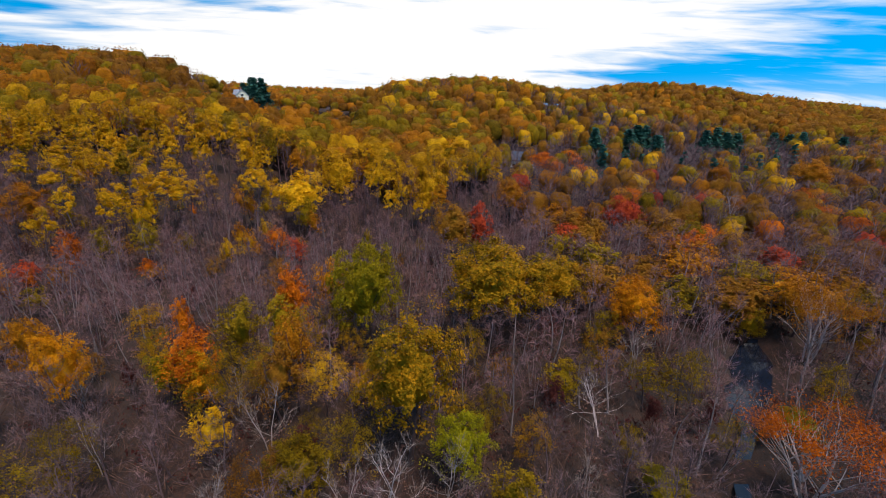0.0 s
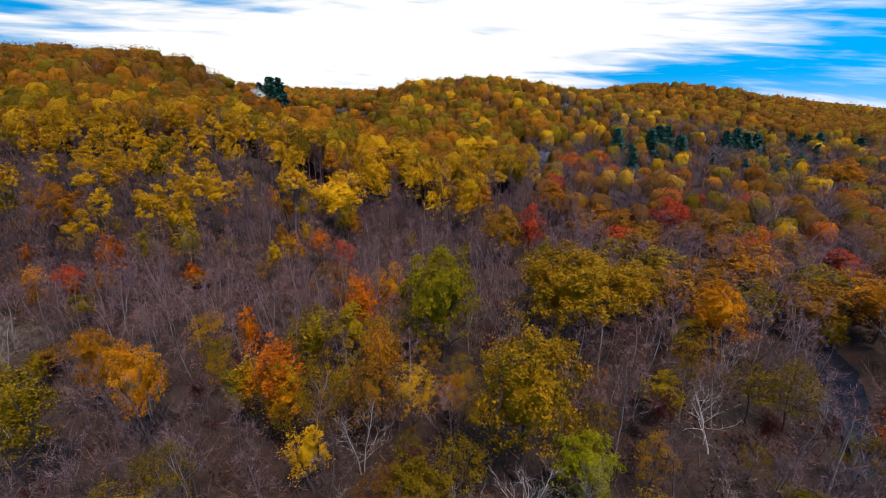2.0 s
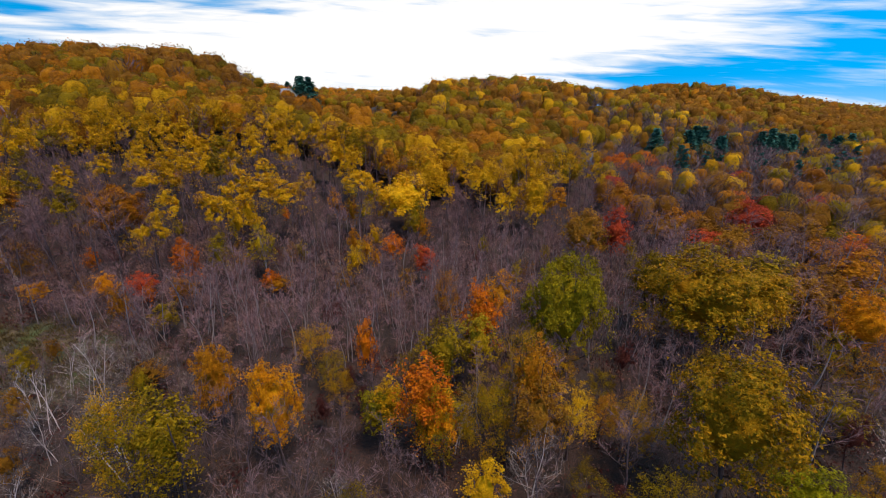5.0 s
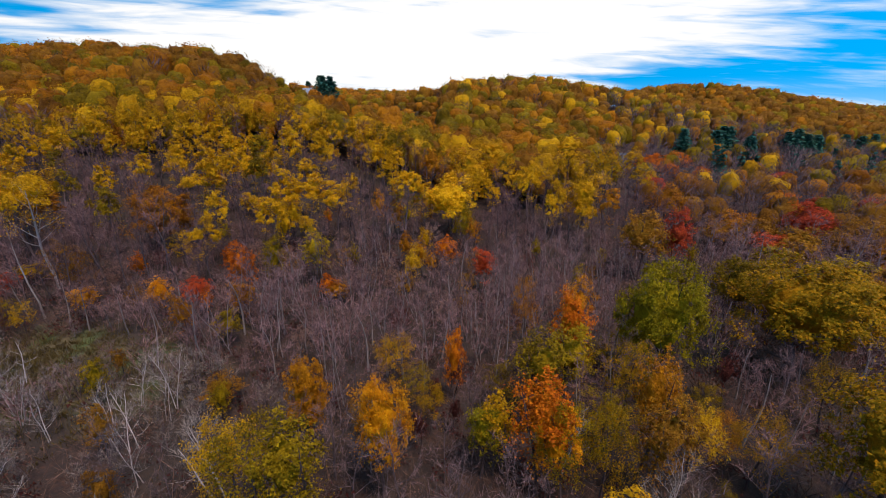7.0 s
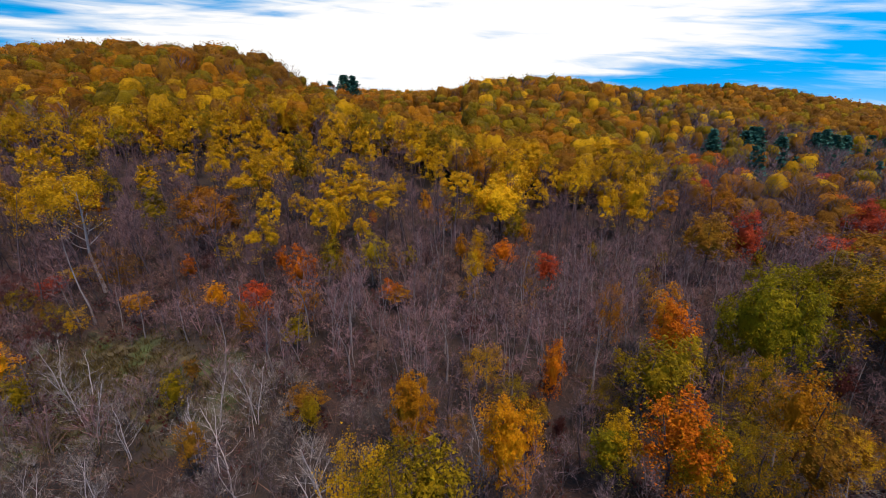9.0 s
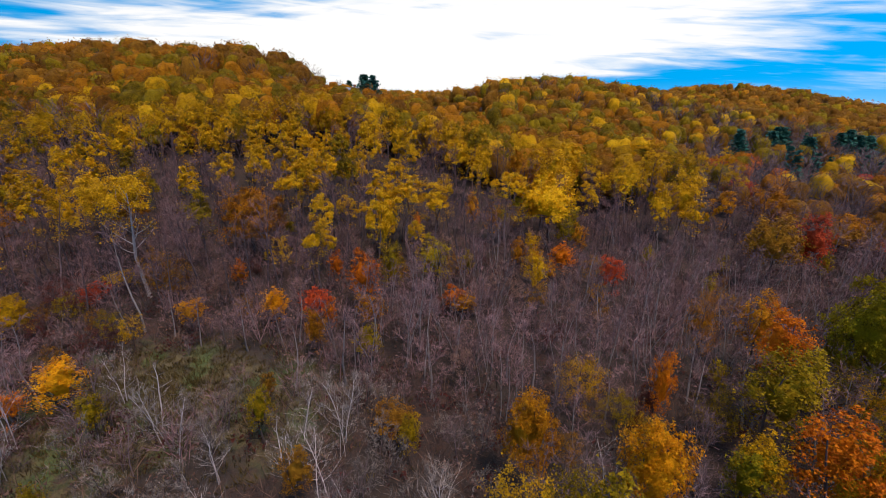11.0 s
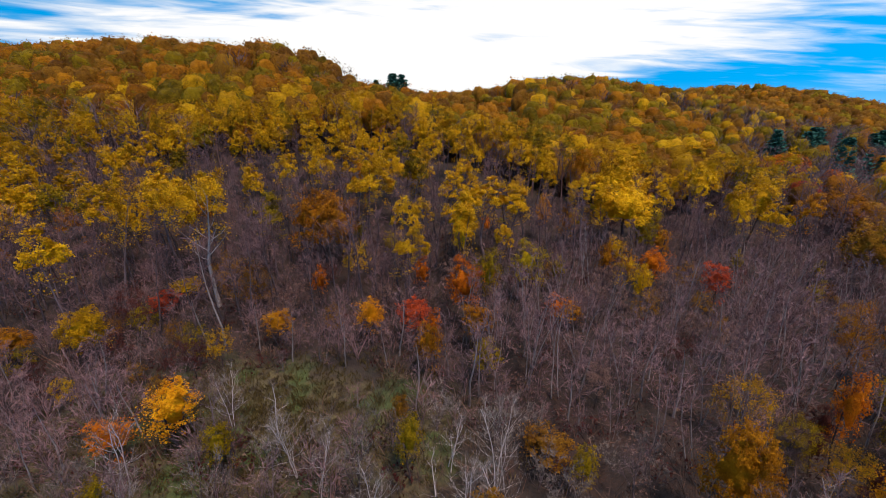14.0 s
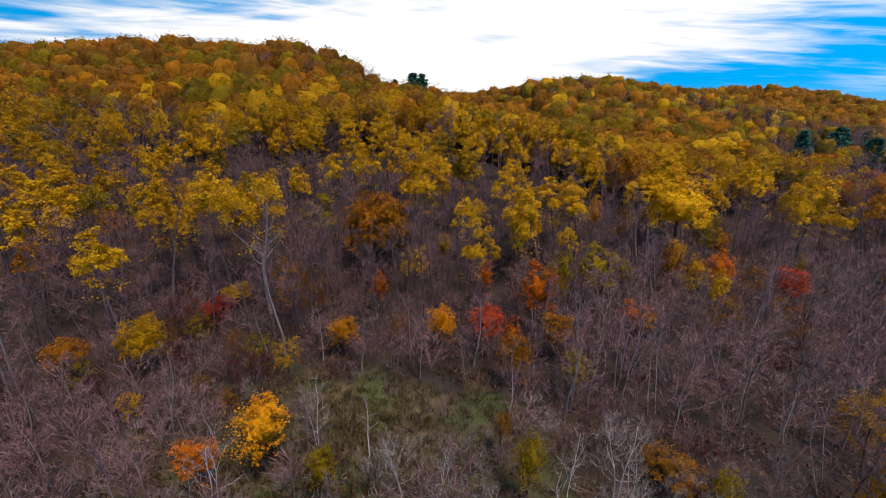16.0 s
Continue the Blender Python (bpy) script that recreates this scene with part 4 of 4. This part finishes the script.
def wooded():
    """Fills the land with trees: single ones by the path, joined woods farther off."""
    y = 17.0
    while y < 1500:
        cell = 3.75 if y < 104 else 4.9 if y < 135 else 5.8 if y < 190 else 7.3 if y < 430 else 10.0 if y < 620 else 17.0
        x = -93 - max(y - 20, 0) * 1.3 - 14
        right = y * 1.12 + 16
        while x < right:
            px, py = x + rnd.uniform(-0.45, 0.45) * cell, y + rnd.uniform(-0.45, 0.45) * cell
            x += cell
            if stream_distance(px, py) < (3.2 if 46 < py < 70 else 1.2):
                continue
            kind, colour, lo, hi = pick(woodland(px, py))
            if kind is None:
                continue
            h = rnd.uniform(lo, hi)
            d = path_distance(px, py)
            if d < 150 and not free(px, py, 1.0 if kind in BARE or kind == "slim" else 2.6):
                continue
            if kind in BARE and 42 < d < 135:
                thicket_tree(kind, px, py, h)
            elif d < 52:
                plant(kind, colour, px, py, h, None, "near")
            elif d < 125:
                plant(kind, colour, px, py, h, rnd.uniform(4.0, 6.2) if kind == "dome" else None, "mid")
            else:
                unseen = d > 180 and py > 215 and hidden(px, py, float(land(px, py)) + h)
                if unseen and rnd.random() < 0.88:
                    continue
                far_tree(kind, colour, px, py, h * (1.2 if d > 620 else 1.0), 2 if unseen else 0 if d < 180 else 1 if d < 600 else 2)
        y += cell
    for _ in range(200):
        px, py = rnd.uniform(-150, 60), rnd.uniform(-55, 22)
        if path_distance(px, py) > 4 and stream_distance(px, py) > 2.5 and free(px, py, 1.0):
            thicket_tree(rnd.choice(("spread", "upright", "haze", "spread")), px, py, rnd.uniform(6, 10))
    thicket.build("bare_thicket", (BARK["stand"], TWIG["thicket"]), "dense stand of leafless grey trees with upright stems")
    slope_thicket.build("slope_thicket", (BARK["grey"], TWIG["slope"]), "tall leafless purple-grey trees on the wooded slope")
    for key, w in far_woods.items():
        if key == "bare":
            w.build("far_bare_woods", TWIG["woods"], "grey-purple leafless woods on the valley floor and slopes")
        elif key == "pine":
            w.build("far_pines", WOODS["pine"], "dark green pines among the autumn woods")
        else:
            w.build("far_" + colour_name(key) + "_woods", WOODS[key], "far wooded hills with " + WORDS[key] + " autumn crowns")


wooded()


def undergrowth():
    """Leafless shrubs and saplings between the trees."""
    w = Woods()
    forms = []
    for k in range(6):
        q, r = Quads(), random.Random(k)
        for i in range(30):
            a = Vector((r.gauss(0, 0.6), r.gauss(0, 0.5), 0))
            d = Vector((r.gauss(0, 0.45), r.gauss(0, 0.45), 1)).normalized()
            q.sliver(a + d * r.uniform(0, 0.9), a + d * r.uniform(1.2, 2.6) + Vector((r.gauss(0, 0.4), r.gauss(0, 0.4), 0)), r.uniform(0.012, 0.032), r)
        forms.append(q.arrays())
    for _ in range(2900):
        y = rnd.uniform(18, 125) if rnd.random() < 0.86 else rnd.uniform(-50, 18)
        x = rnd.uniform(-93 - max(y - 20, 0) * 1.3 - 10, y * 1.12 + 12)
        if stream_distance(x, y) < 3.6:
            continue
        if ((x + 103) / 15) ** 2 + ((y - 64) / 7.5) ** 2 < 1 and rnd.random() < 0.6:
            continue
        s = rnd.uniform(0.6, 1.9)
        w.add(*forms[rnd.randrange(6)], x, y, 1, s, s * rnd.uniform(0.7, 1.1))
    w.build("undergrowth", TWIG["brush"], "tangled brown leafless shrubs covering the forest floor", "undergrowth")


undergrowth()


def slope_brush():
    """Rounded leafless bushes that fill the foot of the slope and the edges of the valley."""
    w = Woods()
    forms = [far_bare(0, 20 + k) for k in range(5)]
    for _ in range(820):
        x = rnd.uniform(-150, 45)
        y = foot_of_slope(x) + rnd.uniform(-34, 26)
        if stream_distance(x, y) < 3.0 or ((x + 103) / 17) ** 2 + ((y - 64) / 9) ** 2 < 1:
            continue
        s = rnd.uniform(0.26, 0.50)
        w.add(*forms[rnd.randrange(5)], x, y, 1, s * 1.25, s)
    w.build("brush", TWIG["thicket"], "rounded leafless purple-brown bushes at the foot of the slope", "bushes")


slope_brush()


def low_bushes():
    """Low bushes that still hold their brown and maroon leaves."""
    for colour, n in (("maroon", 800), ("brush", 800)):
        w = Woods()
        forms = [crown(np.random.default_rng(70 + k), 34, 0.17, 0.1, 1.7, 1.2, 9, 0.3, 6) for k in range(5)]
        for _ in range(n):
            y = rnd.uniform(20, 112)
            x = rnd.uniform(-93 - max(y - 20, 0) * 1.3 - 8, y * 1.12 + 10)
            if stream_distance(x, y) < 2.8 or ((x + 103) / 15) ** 2 + ((y - 64) / 7.5) ** 2 < 1:
                continue
            s = rnd.uniform(0.6, 1.6)
            w.add(*forms[rnd.randrange(5)], x, y, 1, s, s)
        w.build("low_" + colour_name(colour) + "_bushes", WOODS[colour], "low bushes with " + WORDS[colour] + " leaves on the forest floor", "bushes")


low_bushes()


def dry_grass():
    """Tufts of straw-coloured grass in the clearing."""
    w = Woods()
    forms = []
    for k in range(4):
        q, r = Quads(), random.Random(k + 30)
        for _ in range(9):
            a = Vector((r.gauss(0, 0.25), r.gauss(0, 0.25), 0))
            q.sliver(a, a + Vector((r.gauss(0, 0.3), r.gauss(0, 0.3), r.uniform(0.5, 1.0))), r.uniform(0.02, 0.05), r)
        forms.append(q.arrays())
    for _ in range(2600):
        x, y = -106 + rnd.gauss(0, 13), 59 + rnd.gauss(0, 7.5)
        s = rnd.uniform(0.6, 1.3)
        w.add(*forms[rnd.randrange(4)], x, y, 1, s, s)
    w.build("dry_grass", WOODS["straw"], "tufts of dry straw-coloured grass in the clearing", "grass")


dry_grass()


# ---- pines and houses on the hill ----
stand("pine", "", [(-115.5, 247, 53.0, 6.4), (-109.5, 248.5, 52.6, 5.6), (-112.5, 245, 49.0, 5.6), (-125.0, 257, 50.5, 3.6)], "near")


def box(bm, lo, hi):
    vs = [bm.verts.new((x, y, z)) for x in (lo[0], hi[0]) for y in (lo[1], hi[1]) for z in (lo[2], hi[2])]
    for f in ((0, 1, 3, 2), (4, 6, 7, 5), (0, 4, 5, 1), (2, 3, 7, 6), (0, 2, 6, 4), (1, 5, 7, 3)):
        bm.faces.new([vs[i] for i in f])


def solid(name, mat, parent, make, label=""):
    bm = bmesh.new()
    make(bm)
    bmesh.ops.recalc_face_normals(bm, faces=bm.faces)
    me = bpy.data.meshes.new(name)
    bm.to_mesh(me)
    bm.free()
    me.materials.append(mat)
    ob = new(name, me)
    ob.parent = parent
    if label:
        ob["label"] = label
    return ob


def paint(name, dark, light, rough, scale=6.0, course=0.0):
    m, nt, bsdf = material(name)
    n = noise_node(nt, scale, 4.0)
    link(nt, ramp(nt, n, ((0.3, dark), (0.7, light))), bsdf.inputs["Base Color"])
    bsdf.inputs["Roughness"].default_value = rough
    if course:
        w = nt.nodes.new("ShaderNodeTexWave")
        w.bands_direction = "Z"
        w.inputs["Scale"].default_value = course
        t = nt.nodes.new("ShaderNodeTexCoord")
        link(nt, t.outputs["Object"], w.inputs["Vector"])
        bump(nt, bsdf, w.outputs[1], 0.5, 0.03)
    return m


CREAM = paint("cream siding", (0.66, 0.57, 0.38), (0.82, 0.74, 0.54), 0.7, course=1.6)
WHITE = paint("white trim", (0.70, 0.70, 0.68), (0.82, 0.82, 0.80), 0.5)
SLATE = paint("grey roof shingles", (0.15, 0.15, 0.17), (0.30, 0.30, 0.34), 0.8, 9.0, 2.0)
NAVY = paint("dark blue roof", (0.025, 0.028, 0.05), (0.06, 0.065, 0.10), 0.6, 9.0, 2.0)
BRICK = paint("red brick", (0.17, 0.06, 0.04), (0.30, 0.12, 0.08), 0.85)
PANE = paint("dark window glass", (0.01, 0.012, 0.016), (0.02, 0.024, 0.03), 0.08)


def gable_house(x, y, turn, length, width, eaves, peak, wall_mat, roof_mat, label, chimney=True):
    """A house with its ridge along its own x; gable ends at both ends."""
    root = new("house")
    root.matrix_basis = pose(x, y, float(land(x, y)) - 0.3, 0, 0, turn)
    L2, W2 = length / 2, width / 2

    def walls(bm):
        ring = [(-W2, 0), (W2, 0), (W2, eaves), (0, peak - 0.15), (-W2, eaves)]
        a = [bm.verts.new((-L2, p, q)) for p, q in ring]
        b = [bm.verts.new((L2, p, q)) for p, q in ring]
        bm.faces.new(a)
        bm.faces.new(b)
        for i in range(5):
            bm.faces.new((a[i], a[(i + 1) % 5], b[(i + 1) % 5], b[i]))

    solid("wall", wall_mat, root, walls)

    def roof(bm):
        o, t = 0.45, 0.22
        drop = (peak - eaves) / W2 * o
        for s in (-1, 1):
            low, top = Vector((0, s * (W2 + o), eaves - drop)), Vector((0, 0, peak))
            vs = []
            for ex in (-L2 - o, L2 + o):
                for p in (low, top):
                    for up in (0, t):
                        vs.append(bm.verts.new((ex, p.y, p.z + up)))
            for f in ((0, 1, 3, 2), (4, 6, 7, 5), (0, 4, 5, 1), (2, 3, 7, 6), (0, 2, 6, 4), (1, 5, 7, 3)):
                bm.faces.new([vs[i] for i in f])

    top = solid("roof", roof_mat, root, roof)
    if chimney:
        solid("chimney", BRICK, top, lambda bm: (box(bm, (L2 - 1.6, -0.45, peak - 0.8), (L2 - 0.7, 0.45, peak + 1.1)), box(bm, (L2 - 1.7, -0.55, peak + 1.1), (L2 - 0.6, 0.55, peak + 1.3))))

    def window(cx, cy, z, w, h, end):
        def frame_of(bm):
            for a, b, c, d in ((-w / 2 - 0.12, w / 2 + 0.12, z, z + 0.12), (-w / 2 - 0.12, w / 2 + 0.12, z + h - 0.12, z + h), (-w / 2 - 0.12, -w / 2, z + 0.12, z + h - 0.12), (w / 2, w / 2 + 0.12, z + 0.12, z + h - 0.12), (-0.04, 0.04, z + 0.12, z + h - 0.12)):
                if end:
                    box(bm, (cx, cy + a, c), (cx + 0.08, cy + b, d))
                else:
                    box(bm, (cx + a, cy - 0.08, c), (cx + b, cy, d))
        f = solid("window", WHITE, root, frame_of)
        solid("pane", PANE, f, lambda bm: box(bm, (cx - 0.02, cy - w / 2, z + 0.12), (cx + 0.03, cy + w / 2, z + h - 0.12)) if end else box(bm, (cx - w / 2, cy - 0.03, z + 0.12), (cx + w / 2, cy + 0.02, z + h - 0.12)))

    window(L2, 0, eaves - 0.4, 1.6, 1.2, True)
    for z in (1.0,):
        window(L2, 0, z, 2.6, 1.5, True)
        for k in (-0.3, 0.0, 0.3):
            window(k * length, -W2, z, 1.1, 1.4, False)
    return tagged(root, label, "house")


gable_house(-121, 241, -38, 11, 7, 3.8, 6.8, CREAM, SLATE, "cream-sided house with a grey shingle roof on the ridge")
gable_house(31, 198, -30, 9, 7, 4.2, 7.4, WHITE, NAVY, "white house with a dark blue roof among valley trees", False)
